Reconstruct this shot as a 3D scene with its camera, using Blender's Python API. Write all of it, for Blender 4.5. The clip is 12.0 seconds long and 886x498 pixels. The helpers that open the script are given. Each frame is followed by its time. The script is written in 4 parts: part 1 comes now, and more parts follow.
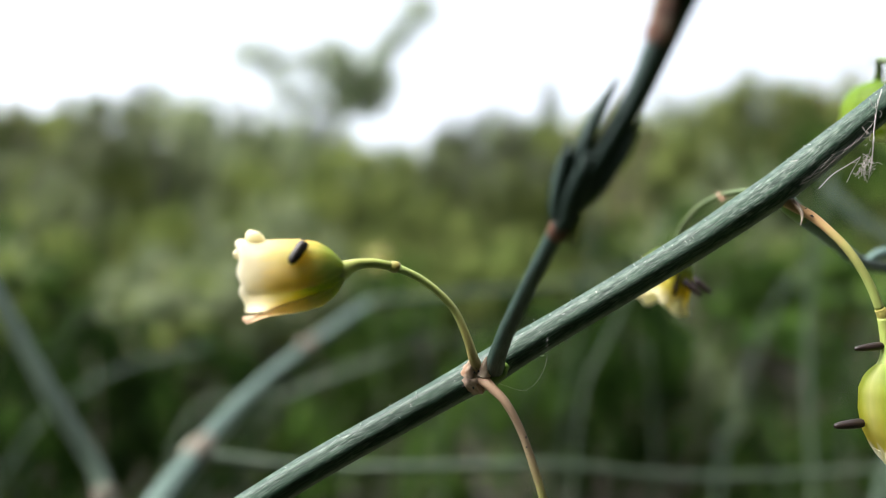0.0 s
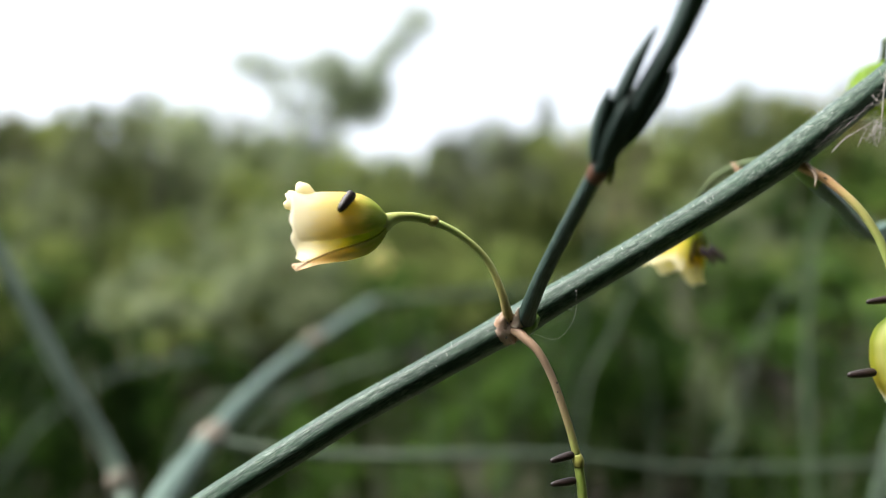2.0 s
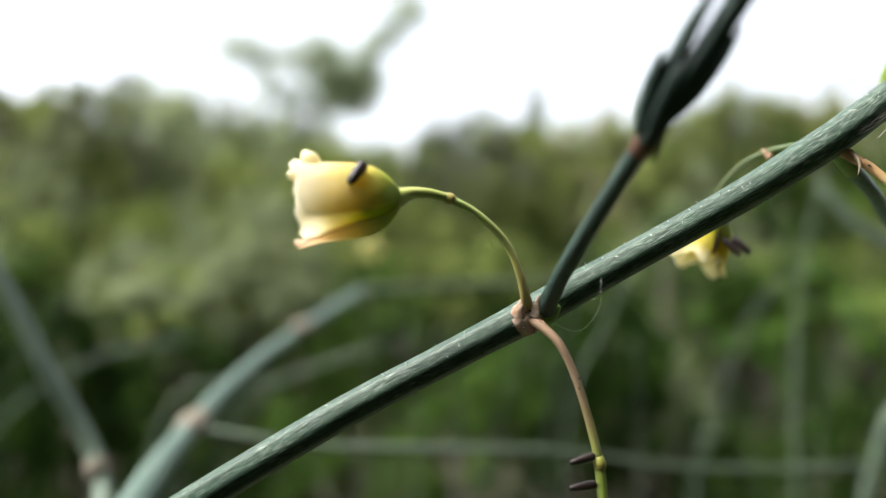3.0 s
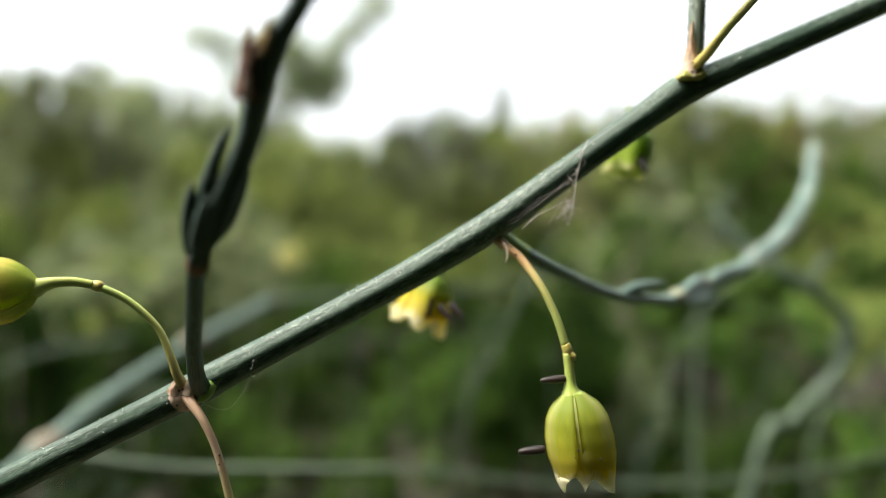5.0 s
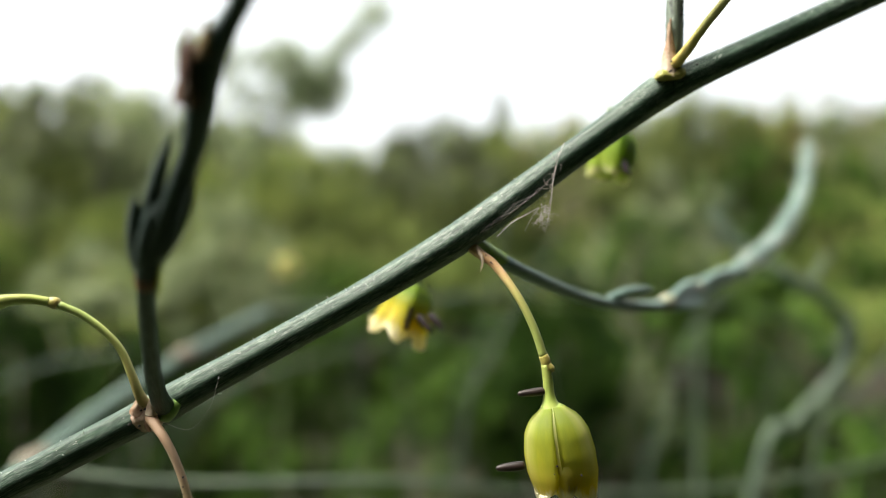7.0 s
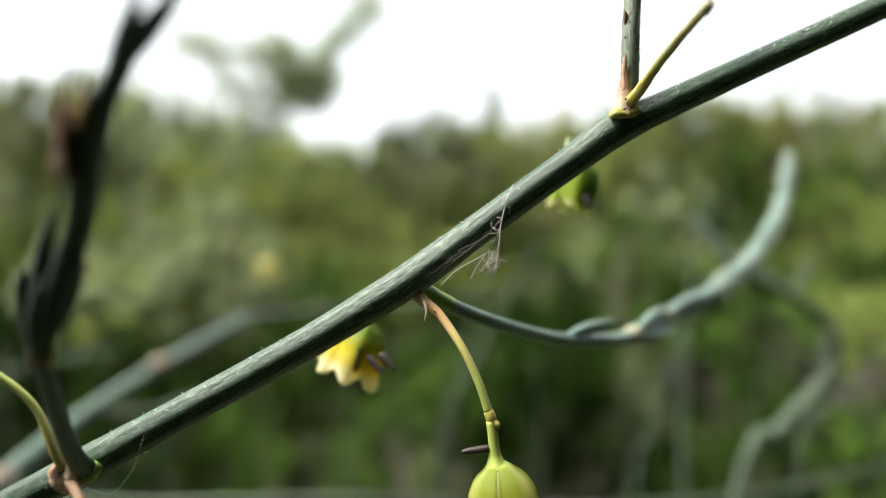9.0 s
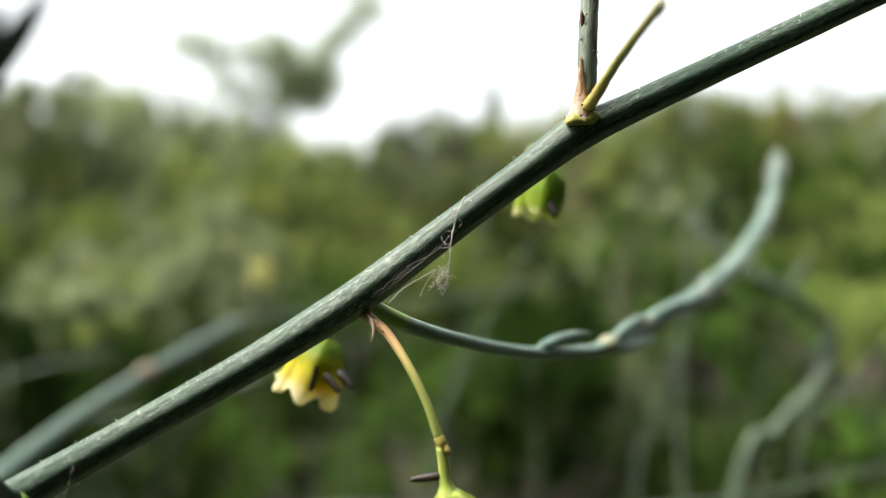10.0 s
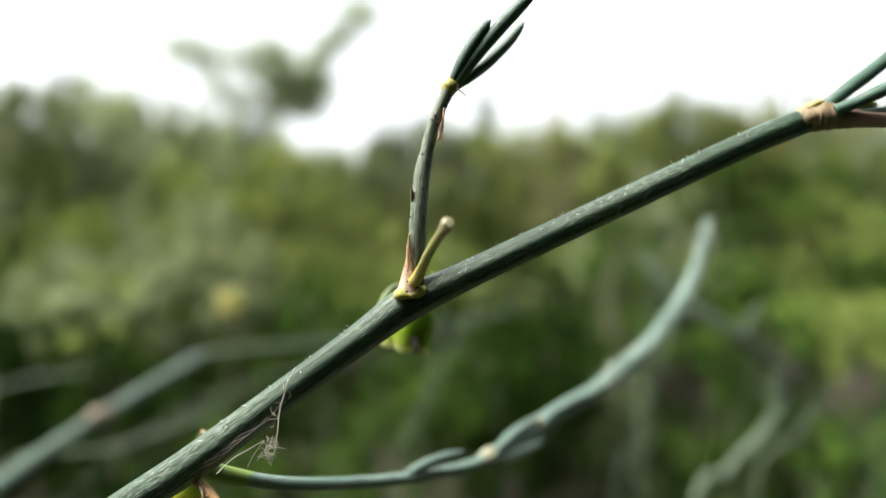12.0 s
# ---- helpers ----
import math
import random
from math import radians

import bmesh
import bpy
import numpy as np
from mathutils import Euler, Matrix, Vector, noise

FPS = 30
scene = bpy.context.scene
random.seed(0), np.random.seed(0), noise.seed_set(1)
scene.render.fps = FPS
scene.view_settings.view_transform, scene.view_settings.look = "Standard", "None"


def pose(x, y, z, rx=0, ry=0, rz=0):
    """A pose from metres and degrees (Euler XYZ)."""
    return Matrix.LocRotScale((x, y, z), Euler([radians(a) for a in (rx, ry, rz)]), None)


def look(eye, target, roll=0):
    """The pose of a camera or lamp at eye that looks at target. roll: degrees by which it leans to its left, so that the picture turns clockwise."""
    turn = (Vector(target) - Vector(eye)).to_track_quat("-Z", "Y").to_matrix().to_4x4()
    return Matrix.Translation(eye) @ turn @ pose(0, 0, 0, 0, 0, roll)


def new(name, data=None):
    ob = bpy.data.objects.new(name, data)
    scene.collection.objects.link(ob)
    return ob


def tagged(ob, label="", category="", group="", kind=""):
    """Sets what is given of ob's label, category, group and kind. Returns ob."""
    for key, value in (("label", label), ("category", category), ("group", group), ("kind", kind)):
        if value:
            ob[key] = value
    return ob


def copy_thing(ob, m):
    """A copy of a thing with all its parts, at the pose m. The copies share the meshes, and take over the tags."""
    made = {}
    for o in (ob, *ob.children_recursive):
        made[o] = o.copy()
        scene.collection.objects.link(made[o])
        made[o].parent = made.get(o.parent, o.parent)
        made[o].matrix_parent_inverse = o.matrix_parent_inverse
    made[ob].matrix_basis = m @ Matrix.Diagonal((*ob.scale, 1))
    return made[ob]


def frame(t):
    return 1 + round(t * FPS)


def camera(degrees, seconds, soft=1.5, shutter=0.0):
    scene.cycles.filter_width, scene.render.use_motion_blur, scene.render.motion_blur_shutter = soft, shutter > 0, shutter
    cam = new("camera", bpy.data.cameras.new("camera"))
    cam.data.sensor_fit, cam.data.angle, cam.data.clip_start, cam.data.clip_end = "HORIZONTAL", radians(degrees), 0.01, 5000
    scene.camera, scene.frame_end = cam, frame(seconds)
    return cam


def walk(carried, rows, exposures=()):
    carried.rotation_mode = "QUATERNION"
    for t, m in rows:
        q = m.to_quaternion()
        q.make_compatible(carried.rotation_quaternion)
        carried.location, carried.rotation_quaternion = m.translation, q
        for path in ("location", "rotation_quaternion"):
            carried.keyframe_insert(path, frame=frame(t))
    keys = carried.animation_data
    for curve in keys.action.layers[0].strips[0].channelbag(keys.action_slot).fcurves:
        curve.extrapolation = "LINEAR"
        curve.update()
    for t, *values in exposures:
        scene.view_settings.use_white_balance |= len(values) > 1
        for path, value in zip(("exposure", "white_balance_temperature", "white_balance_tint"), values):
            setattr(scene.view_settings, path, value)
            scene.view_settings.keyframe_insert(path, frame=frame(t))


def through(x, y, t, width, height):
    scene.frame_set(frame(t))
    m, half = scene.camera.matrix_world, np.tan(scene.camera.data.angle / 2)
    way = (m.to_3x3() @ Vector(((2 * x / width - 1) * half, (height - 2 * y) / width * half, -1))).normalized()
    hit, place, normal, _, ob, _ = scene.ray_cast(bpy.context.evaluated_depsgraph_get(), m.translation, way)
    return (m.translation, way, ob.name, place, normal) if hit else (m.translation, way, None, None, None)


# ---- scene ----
LENS, FOCUS, FSTOP = 65.0, 0.0448, 15.0
EYE = 0.70          # height of the first eye over the ground, metres
cam = camera(LENS, 12.0, soft=1.0)
cam.data.dof.use_dof, cam.data.dof.focus_distance, cam.data.dof.aperture_fstop = True, FOCUS, FSTOP


def at(x, y, z):
    """Centimetres from the first eye to metres in the world."""
    return Vector((x * 0.01, y * 0.01, EYE + z * 0.01))


# seconds; centimetres right, ahead, up; degrees of yaw, pitch, lean
PATH = [
    (0, 0.000, 0.000, 0.000, 0.02, 0.22, -1.00),
    (0.5, -0.164, 0.237, 0.028, 0.03, -0.09, -0.75),
    (1, -0.240, 0.308, 0.055, 0.10, 0.14, -0.66),
    (1.5, -0.310, 0.069, -0.057, 0.01, 0.07, -0.63),
    (2, -0.270, -0.245, -0.358, -0.35, 1.06, -0.72),
    (2.5, -0.423, -0.033, -0.387, -1.18, 1.36, -0.26),
    (3, -0.451, 0.145, -0.421, -1.54, 0.39, 0.87),
    (3.5, 0.075, -0.399, -0.192, -3.03, 0.61, 1.22),
    (3.7, 0.396, -0.499, -0.070, -3.50, 0.99, 1.71),
    (5.3, 1.609, -0.191, 0.221, -4.36, 0.00, 1.71),
    (5.5, 1.614, -0.147, 0.245, -4.42, 0.29, 1.68),
    (6, 1.749, -0.114, 0.389, -4.23, 0.61, 1.30),
    (6.5, 1.735, -0.139, 0.303, -3.87, 0.90, 0.88),
    (7, 1.773, -0.110, 0.231, -4.06, 0.62, 0.83),
    (7.2, 1.778, -0.156, 0.140, -3.85, 0.37, 0.68),
    (8.8, 2.099, 0.047, 0.584, -4.93, 0.04, 1.01),
    (9, 2.114, 0.110, 0.583, -4.68, 0.21, 0.86),
    (9.5, 2.370, 0.228, 0.710, -4.62, -0.10, 0.74),
    (10, 2.465, 0.311, 0.693, -4.52, 0.09, 0.24),
    (10.5, 2.833, 0.314, 1.158, -4.78, 0.09, 0.28),
    (11, 2.844, 0.173, 1.464, -4.56, 0.25, -0.45),
    (11.5, 3.063, 0.007, 1.592, -4.70, 0.52, 0.34),
    (12, 3.488, 0.036, 1.770, -5.09, 0.55, 0.72),
]
walk(cam, [(t, Matrix.Translation(at(x, y, z)) @ pose(0, 0, 0, 90 + pitch, 0, yaw) @ pose(0, 0, 0, 0, 0, lean))
           for t, x, y, z, yaw, pitch, lean in PATH], exposures=[(0, 1.86, 6150, 10), (2, 1.87, 6230, 10), (3.5, 1.87, 6420, 8), (5.5, 1.88, 6680, 6), (12, 1.9, 6680, 6)])

# ---- light: a bright overcast sky, the sun behind thin cloud, high on the left ----
SUN_AZ, SUN_EL = -98.0, 60.0
world = bpy.data.worlds.new("overcast")
scene.world = world
world.use_nodes = True
wn = world.node_tree.nodes
wl = world.node_tree.links
sky = wn.new("ShaderNodeTexSky")
sky.sky_type, sky.sun_disc = "NISHITA", False
sky.sun_elevation, sky.sun_rotation = radians(SUN_EL), radians(SUN_AZ)
sky.air_density, sky.dust_density, sky.ozone_density = 1.0, 4.0, 1.0
pale = wn.new("ShaderNodeHueSaturation")
pale.inputs["Saturation"].default_value = 0.22
wl.new(sky.outputs[0], pale.inputs["Color"])
wl.new(pale.outputs[0], wn["Background"].inputs["Color"])
wn["Background"].inputs["Strength"].default_value = 0.12
sun = new("sun", bpy.data.lights.new("sun", "SUN"))
sun.data.energy, sun.data.angle, sun.data.color = 2.4, radians(28), (1.0, 0.95, 0.87)
sun_from = Vector((math.sin(radians(SUN_AZ)) * math.cos(radians(SUN_EL)), math.cos(radians(SUN_AZ)) * math.cos(radians(SUN_EL)), math.sin(radians(SUN_EL))))
sun.matrix_world = look(sun_from * 50, (0, 0, 0))


# ---- materials ----
def material(name, rough=0.6):
    m = bpy.data.materials.new(name)
    m.use_nodes = True
    b = m.node_tree.nodes["Principled BSDF"]
    b.inputs["Roughness"].default_value = rough
    return m, m.node_tree.nodes, m.node_tree.links, b


def ramp(nodes, stops):
    r = nodes.new("ShaderNodeValToRGB")
    while len(r.color_ramp.elements) < len(stops):
        r.color_ramp.elements.new(0.5)
    for e, (p, c) in zip(r.color_ramp.elements, stops):
        e.position, e.color = p, (*c, 1)
    return r


def noise_node(nodes, links, scale, detail=4, rough=0.6, vec=None, stretch=None):
    n = nodes.new("ShaderNodeTexNoise")
    n.inputs["Scale"].default_value, n.inputs["Detail"].default_value, n.inputs["Roughness"].default_value = scale, detail, rough
    if vec is not None:
        if stretch:
            mp = nodes.new("ShaderNodeMapping")
            mp.inputs["Scale"].default_value = stretch
            links.new(vec, mp.inputs["Vector"])
            vec = mp.outputs[0]
        links.new(vec, n.inputs["Vector"])
    return n


def mixed(nodes, links, a, b, fac, mode="MIX"):
    m = nodes.new("ShaderNodeMix")
    m.data_type, m.blend_type = "RGBA", mode
    for sock, v in ((m.inputs["Factor"], fac), (m.inputs["A"], a), (m.inputs["B"], b)):
        if isinstance(v, (int, float)):
            sock.default_value = v
        elif isinstance(v, tuple):
            sock.default_value = (*v, 1)
        else:
            links.new(v, sock)
    return m.outputs["Result"]


def bumped(nodes, links, b, height, depth, strength=0.6):
    n = nodes.new("ShaderNodeBump")
    n.inputs["Strength"].default_value, n.inputs["Distance"].default_value = strength, depth
    links.new(height, n.inputs["Height"])
    links.new(n.outputs[0], b.inputs["Normal"])


def stem_material(name, dark, light, bloom, streak=1.0, amount=0.5, gloss=0.42):
    """Ridged green stem with a pale waxy bloom in lengthwise streaks and flecks. u runs round, v along in centimetres."""
    m, n, l, b = material(name, 0.46)
    b.inputs["Specular IOR Level"].default_value = gloss
    uv = n.new("ShaderNodeUVMap").outputs[0]
    st = noise_node(n, l, 6 * streak, 5, 0.7, uv, (7, 0.6, 1))
    fl = noise_node(n, l, 12 * streak, 6, 0.78, uv, (9, 0.75, 1))
    big = noise_node(n, l, 1.3, 3, 0.5, uv, (1, 1, 1))
    base = mixed(n, l, dark, light, ramp_out(n, l, st.outputs[0], 0.38, 0.62))
    both = n.new("ShaderNodeMath")
    both.operation = "MULTIPLY"
    l.new(ramp_out(n, l, fl.outputs[0], 0.5, 0.62), both.inputs[0])
    l.new(ramp_out(n, l, big.outputs[0], 0.3, 0.7), both.inputs[1])
    amt = n.new("ShaderNodeMath")
    amt.operation, amt.inputs[1].default_value = "MULTIPLY", amount
    l.new(both.outputs[0], amt.inputs[0])
    l.new(mixed(n, l, base, bloom, amt.outputs[0]), b.inputs["Base Color"])
    bumped(n, l, b, st.outputs[0], 0.00007, 0.6)
    return m


def ramp_out(n, l, src, a, z):
    r = ramp(n, [(a, (0, 0, 0)), (z, (1, 1, 1))])
    l.new(src, r.inputs[0])
    return r.outputs[0]


def plain_material(name, a, b_, scale, rough=0.6, depth=0.0001, see_through=0.0):
    m, n, l, b = material(name, rough)
    co = n.new("ShaderNodeTexCoord").outputs["Object"]
    f = noise_node(n, l, scale, 5, 0.65, co)
    g = noise_node(n, l, scale * 6, 3, 0.6, co)
    col = mixed(n, l, a, b_, ramp_out(n, l, f.outputs[0], 0.35, 0.65))
    col = mixed(n, l, col, (0.5, 0.5, 0.5), g.outputs[0], "OVERLAY")
    l.new(col, b.inputs["Base Color"])
    bumped(n, l, b, g.outputs[0], depth, 0.5)
    if see_through:
        thin(m, n, l, b, col, see_through)
    return m


def stalk_material(name, length, stops, rough=0.45):
    """A smooth stalk whose colour changes from its foot to its end, length centimetres on."""
    m, n, l, b = material(name, rough)
    uv = n.new("ShaderNodeUVMap").outputs[0]
    sep = n.new("ShaderNodeSeparateXYZ")
    l.new(uv, sep.inputs[0])
    run = n.new("ShaderNodeMath")
    run.operation, run.inputs[1].default_value = "DIVIDE", length
    l.new(sep.outputs[1], run.inputs[0])
    wob = noise_node(n, l, 5.0, 4, 0.65, uv, (1.5, 2, 1))
    add = n.new("ShaderNodeMath")
    add.operation, add.inputs[1].default_value = "MULTIPLY_ADD", 0.4
    off = n.new("ShaderNodeMath")
    off.operation, off.inputs[1].default_value = "SUBTRACT", 0.2
    l.new(wob.outputs[0], add.inputs[0])
    l.new(run.outputs[0], add.inputs[2])
    l.new(add.outputs[0], off.inputs[0])
    r = ramp(n, stops)
    l.new(off.outputs[0], r.inputs[0])
    grain = noise_node(n, l, 24, 5, 0.7, uv, (4, 1, 1))
    col = mixed(n, l, r.outputs[0], grain.outputs[0], 0.25, "OVERLAY")
    l.new(col, b.inputs["Base Color"])
    bumped(n, l, b, grain.outputs[0], 0.00005, 0.5)
    return m


def thin(m, n, l, b, col, part):
    """Lets part of the light through a thin petal or leaf."""
    t = n.new("ShaderNodeBsdfTranslucent")
    mix = n.new("ShaderNodeMixShader")
    l.new(col, t.inputs["Color"])
    mix.inputs[0].default_value = part
    l.new(b.outputs[0], mix.inputs[1])
    l.new(t.outputs[0], mix.inputs[2])
    l.new(mix.outputs[0], n["Material Output"].inputs["Surface"])


def tepal_material(name, green, yellow, cream, rim, rib=0.5, stops=(0.36, 0.64, 0.88, 1.0), along=1.0, rib_colour=None):
    """u runs across a tepal, v from its base to its tip."""
    m, n, l, b = material(name, 0.45)
    uv = n.new("ShaderNodeUVMap").outputs[0]
    sep = n.new("ShaderNodeSeparateXYZ")
    l.new(uv, sep.inputs[0])
    wob = noise_node(n, l, 3.5, 4, 0.6, uv, (2.5, 1, 1))
    add = n.new("ShaderNodeMath")
    add.operation = "MULTIPLY_ADD"
    l.new(wob.outputs[0], add.inputs[0])
    add.inputs[1].default_value = 0.35
    far = n.new("ShaderNodeMath")
    far.operation, far.inputs[1].default_value = "MULTIPLY", along
    l.new(sep.outputs[1], far.inputs[0])
    l.new(far.outputs[0], add.inputs[2])
    r = ramp(n, list(zip(stops, (green, yellow, cream, rim))))
    l.new(add.outputs[0], r.inputs[0])
    # green midrib that fades towards the tip
    d = n.new("ShaderNodeMath")
    d.operation = "SUBTRACT"
    l.new(sep.outputs[0], d.inputs[0])
    d.inputs[1].default_value = 0.5
    ab = n.new("ShaderNodeMath")
    ab.operation = "ABSOLUTE"
    l.new(d.outputs[0], ab.inputs[0])
    line = ramp(n, [(0.0, (1, 1, 1)), (0.2, (0, 0, 0))])
    l.new(ab.outputs[0], line.inputs[0])
    fade = ramp(n, [(0.45, (rib,) * 3), (0.85, (0, 0, 0))])
    l.new(sep.outputs[1], fade.inputs[0])
    mul = n.new("ShaderNodeMath")
    mul.operation = "MULTIPLY"
    l.new(line.outputs[0], mul.inputs[0])
    l.new(fade.outputs[0], mul.inputs[1])
    col = mixed(n, l, r.outputs[0], rib_colour or green, mul.outputs[0])
    vein = noise_node(n, l, 9, 4, 0.6, uv, (9, 0.7, 1))
    col = mixed(n, l, col, vein.outputs[0], 0.1, "OVERLAY")
    l.new(col, b.inputs["Base Color"])
    bumped(n, l, b, vein.outputs[0], 0.00008, 0.5)
    thin(m, n, l, b, col, 0.7)
    return m


def leaf_material(name, a, b_, c_, through=0.5):
    m, n, l, b = material(name, 0.8)
    b.inputs["Specular IOR Level"].default_value = 0.06
    geo = n.new("ShaderNodeNewGeometry")
    info = n.new("ShaderNodeObjectInfo")
    # sprays of leaves differ in tone, and single leaves within a spray
    co = n.new("ShaderNodeTexCoord").outputs["Object"]
    shift = n.new("ShaderNodeVectorMath")
    shift.operation = "ADD"
    l.new(co, shift.inputs[0])
    l.new(info.outputs["Random"], shift.inputs[1])
    spray = noise_node(n, l, 9.0, 3, 0.55, shift.outputs[0])
    pick = mixed(n, l, ramp_out(n, l, spray.outputs[0], 0.42, 0.58), geo.outputs["Random Per Island"], 0.35)
    r = ramp(n, [(0.05, a), (0.5, b_), (0.95, c_)])
    l.new(pick, r.inputs[0])
    big = noise_node(n, l, 6.0, 3, 0.6, co)
    col = mixed(n, l, r.outputs[0], (0.21, 0.19, 0.1), ramp_out(n, l, big.outputs[0], 0.64, 0.84))
    tone = n.new("ShaderNodeMapRange")
    tone.inputs["To Min"].default_value, tone.inputs["To Max"].default_value = 0.4, 1.16
    l.new(info.outputs["Random"], tone.inputs[0])
    hs = n.new("ShaderNodeHueSaturation")
    hs.inputs["Saturation"].default_value = 1.07
    l.new(col, hs.inputs["Color"])
    l.new(tone.outputs[0], hs.inputs["Value"])
    l.new(hs.outputs[0], b.inputs["Base Color"])
    thin(m, n, l, b, hs.outputs[0], through)
    return m


M_STEM = stem_material("stem green", (0.004, 0.018, 0.009), (0.026, 0.07, 0.036), (0.56, 0.64, 0.54), 1.25, 0.52, 0.42)
M_SHOOT = stem_material("shoot green", (0.008, 0.02, 0.015), (0.034, 0.066, 0.052), (0.26, 0.32, 0.28), 0.9, 0.5, 0.3)
M_BLUE = stem_material("bluish shoot", (0.058, 0.118, 0.098), (0.125, 0.2, 0.168), (0.58, 0.64, 0.58), 1.2, 0.9)
M_FAR = stem_material("pale stem", (0.05, 0.09, 0.068), (0.085, 0.13, 0.1), (0.28, 0.33, 0.28), 0.6, 0.5)
M_PALE = stem_material("pale shoot", (0.1, 0.15, 0.11), (0.16, 0.21, 0.155), (0.45, 0.5, 0.42), 0.6, 0.6)
M_TWIG = stem_material("grey twig", (0.022, 0.036, 0.026), (0.17, 0.22, 0.155), (0.5, 0.5, 0.42), 1.5, 0.9)
M_PED = plain_material("pedicel green", (0.32, 0.42, 0.08), (0.46, 0.46, 0.13), 300, 0.45, 0.00003)
M_PEDHANG = stalk_material("hanging stalk", 1.0, [(0.0, (0.4, 0.24, 0.12)), (0.3, (0.52, 0.31, 0.14)), (0.55, (0.42, 0.39, 0.12)), (0.8, (0.36, 0.42, 0.11))])
M_PEDDOWN = stalk_material("drooping stalk", 1.0, [(0.0, (0.36, 0.22, 0.13)), (0.45, (0.4, 0.28, 0.18)), (0.75, (0.3, 0.24, 0.1)), (0.95, (0.3, 0.33, 0.08))], 0.5)
M_PEDARCH = stalk_material("arched stalk", 1.0, [(0.0, (0.48, 0.31, 0.14)), (0.2, (0.48, 0.4, 0.13)), (0.5, (0.44, 0.47, 0.13)), (0.9, (0.38, 0.48, 0.12))])
M_STUB = stalk_material("bare stalk", 1.05, [(0.0, (0.5, 0.38, 0.08)), (0.25, (0.44, 0.36, 0.09)), (0.5, (0.28, 0.28, 0.08)), (0.85, (0.3, 0.27, 0.11)), (1.0, (0.4, 0.31, 0.13))], 0.55)
M_PINK = plain_material("pale pinkish scale", (0.42, 0.25, 0.15), (0.86, 0.75, 0.6), 620, 0.6, 0.00012, 0.25)
M_RUST = plain_material("rusty scale", (0.06, 0.022, 0.014), (0.2, 0.09, 0.05), 420, 0.7, 0.0001, 0.2)
M_MUSTARD = plain_material("mustard scale", (0.12, 0.07, 0.02), (0.26, 0.18, 0.04), 420, 0.7, 0.0001)
M_TAN = plain_material("tan joint", (0.08, 0.05, 0.033), (0.34, 0.26, 0.15), 420, 0.65, 0.00012)
M_LIME = plain_material("lime skin", (0.26, 0.31, 0.04), (0.44, 0.36, 0.12), 500, 0.5, 0.00004)
M_OLIVE = plain_material("olive bud", (0.14, 0.18, 0.03), (0.26, 0.28, 0.05), 300, 0.5, 0.00004)
M_BRANCH = stalk_material("brown branch", 0.7, [(0.0, (0.12, 0.07, 0.05)), (0.4, (0.2, 0.12, 0.09)), (0.7, (0.16, 0.17, 0.13)), (1.0, (0.2, 0.23, 0.18))], 0.55)
M_PEDD = plain_material("pedicel dull", (0.09, 0.14, 0.05), (0.14, 0.17, 0.07), 300, 0.6, 0.00003)
M_JOINT = plain_material("joint yellow", (0.38, 0.28, 0.07), (0.3, 0.34, 0.07), 500, 0.45, 0.00003)
M_YELLOW = plain_material("yellow petal", (0.6, 0.58, 0.16), (0.66, 0.64, 0.28), 200, 0.5, 0.0001, 0.4)
M_AXIL = plain_material("fresh green", (0.12, 0.22, 0.04), (0.2, 0.3, 0.06), 300, 0.5, 0.00004)
M_CREAM = plain_material("cream edge", (0.96, 0.92, 0.7), (0.95, 0.88, 0.6), 300, 0.5, 0.00003, 0.5)
M_CLAD = stem_material("cladode green", (0.02, 0.06, 0.042), (0.055, 0.12, 0.09), (0.3, 0.38, 0.34), 0.8, 0.4)
M_SHEATH = plain_material("dry sheath", (0.30, 0.15, 0.08), (0.66, 0.48, 0.34), 500, 0.6, 0.00012, 0.2)
M_BROWN = plain_material("brown scale", (0.07, 0.035, 0.025), (0.17, 0.1, 0.065), 300, 0.65, 0.00008)
M_NODE = plain_material("node skin", (0.26, 0.14, 0.09), (0.68, 0.5, 0.38), 700, 0.65, 0.00012)
M_NODEY = plain_material("yellowish node", (0.42, 0.3, 0.13), (0.38, 0.42, 0.14), 500, 0.6, 0.00008)
M_EGG = plain_material("egg shell", (0.008, 0.0035, 0.003), (0.02, 0.009, 0.006), 900, 0.5, 0.00001)
M_SILK = plain_material("silk", (0.56, 0.52, 0.48), (0.4, 0.36, 0.33), 400, 0.5, 0.00001)
M_SPECK = plain_material("pale hairs", (0.7, 0.72, 0.66), (0.5, 0.52, 0.46), 900, 0.6, 0.00001)
M_TEPAL = tepal_material("cream tepal", (0.52, 0.62, 0.09), (0.98, 0.83, 0.26), (0.98, 0.88, 0.46), (0.98, 0.94, 0.78), 0.35, (0.3, 0.5, 0.76, 1.0))
# lowest tepal: cream copy toned pinkish tan, shade of its underside painted in
M_TEPALB = tepal_material("tan tepal with shade", (0.5, 0.58, 0.1), (0.86, 0.76, 0.3), (0.92, 0.8, 0.55), (0.9, 0.74, 0.58), 0.3, (0.3, 0.5, 0.76, 1.0))
M_TEPALC = tepal_material("green-based tepal", (0.36, 0.46, 0.05), (0.8, 0.76, 0.18), (0.98, 0.91, 0.55), (0.98, 0.94, 0.78), 0.3, (0.5, 0.66, 0.82, 1.0))
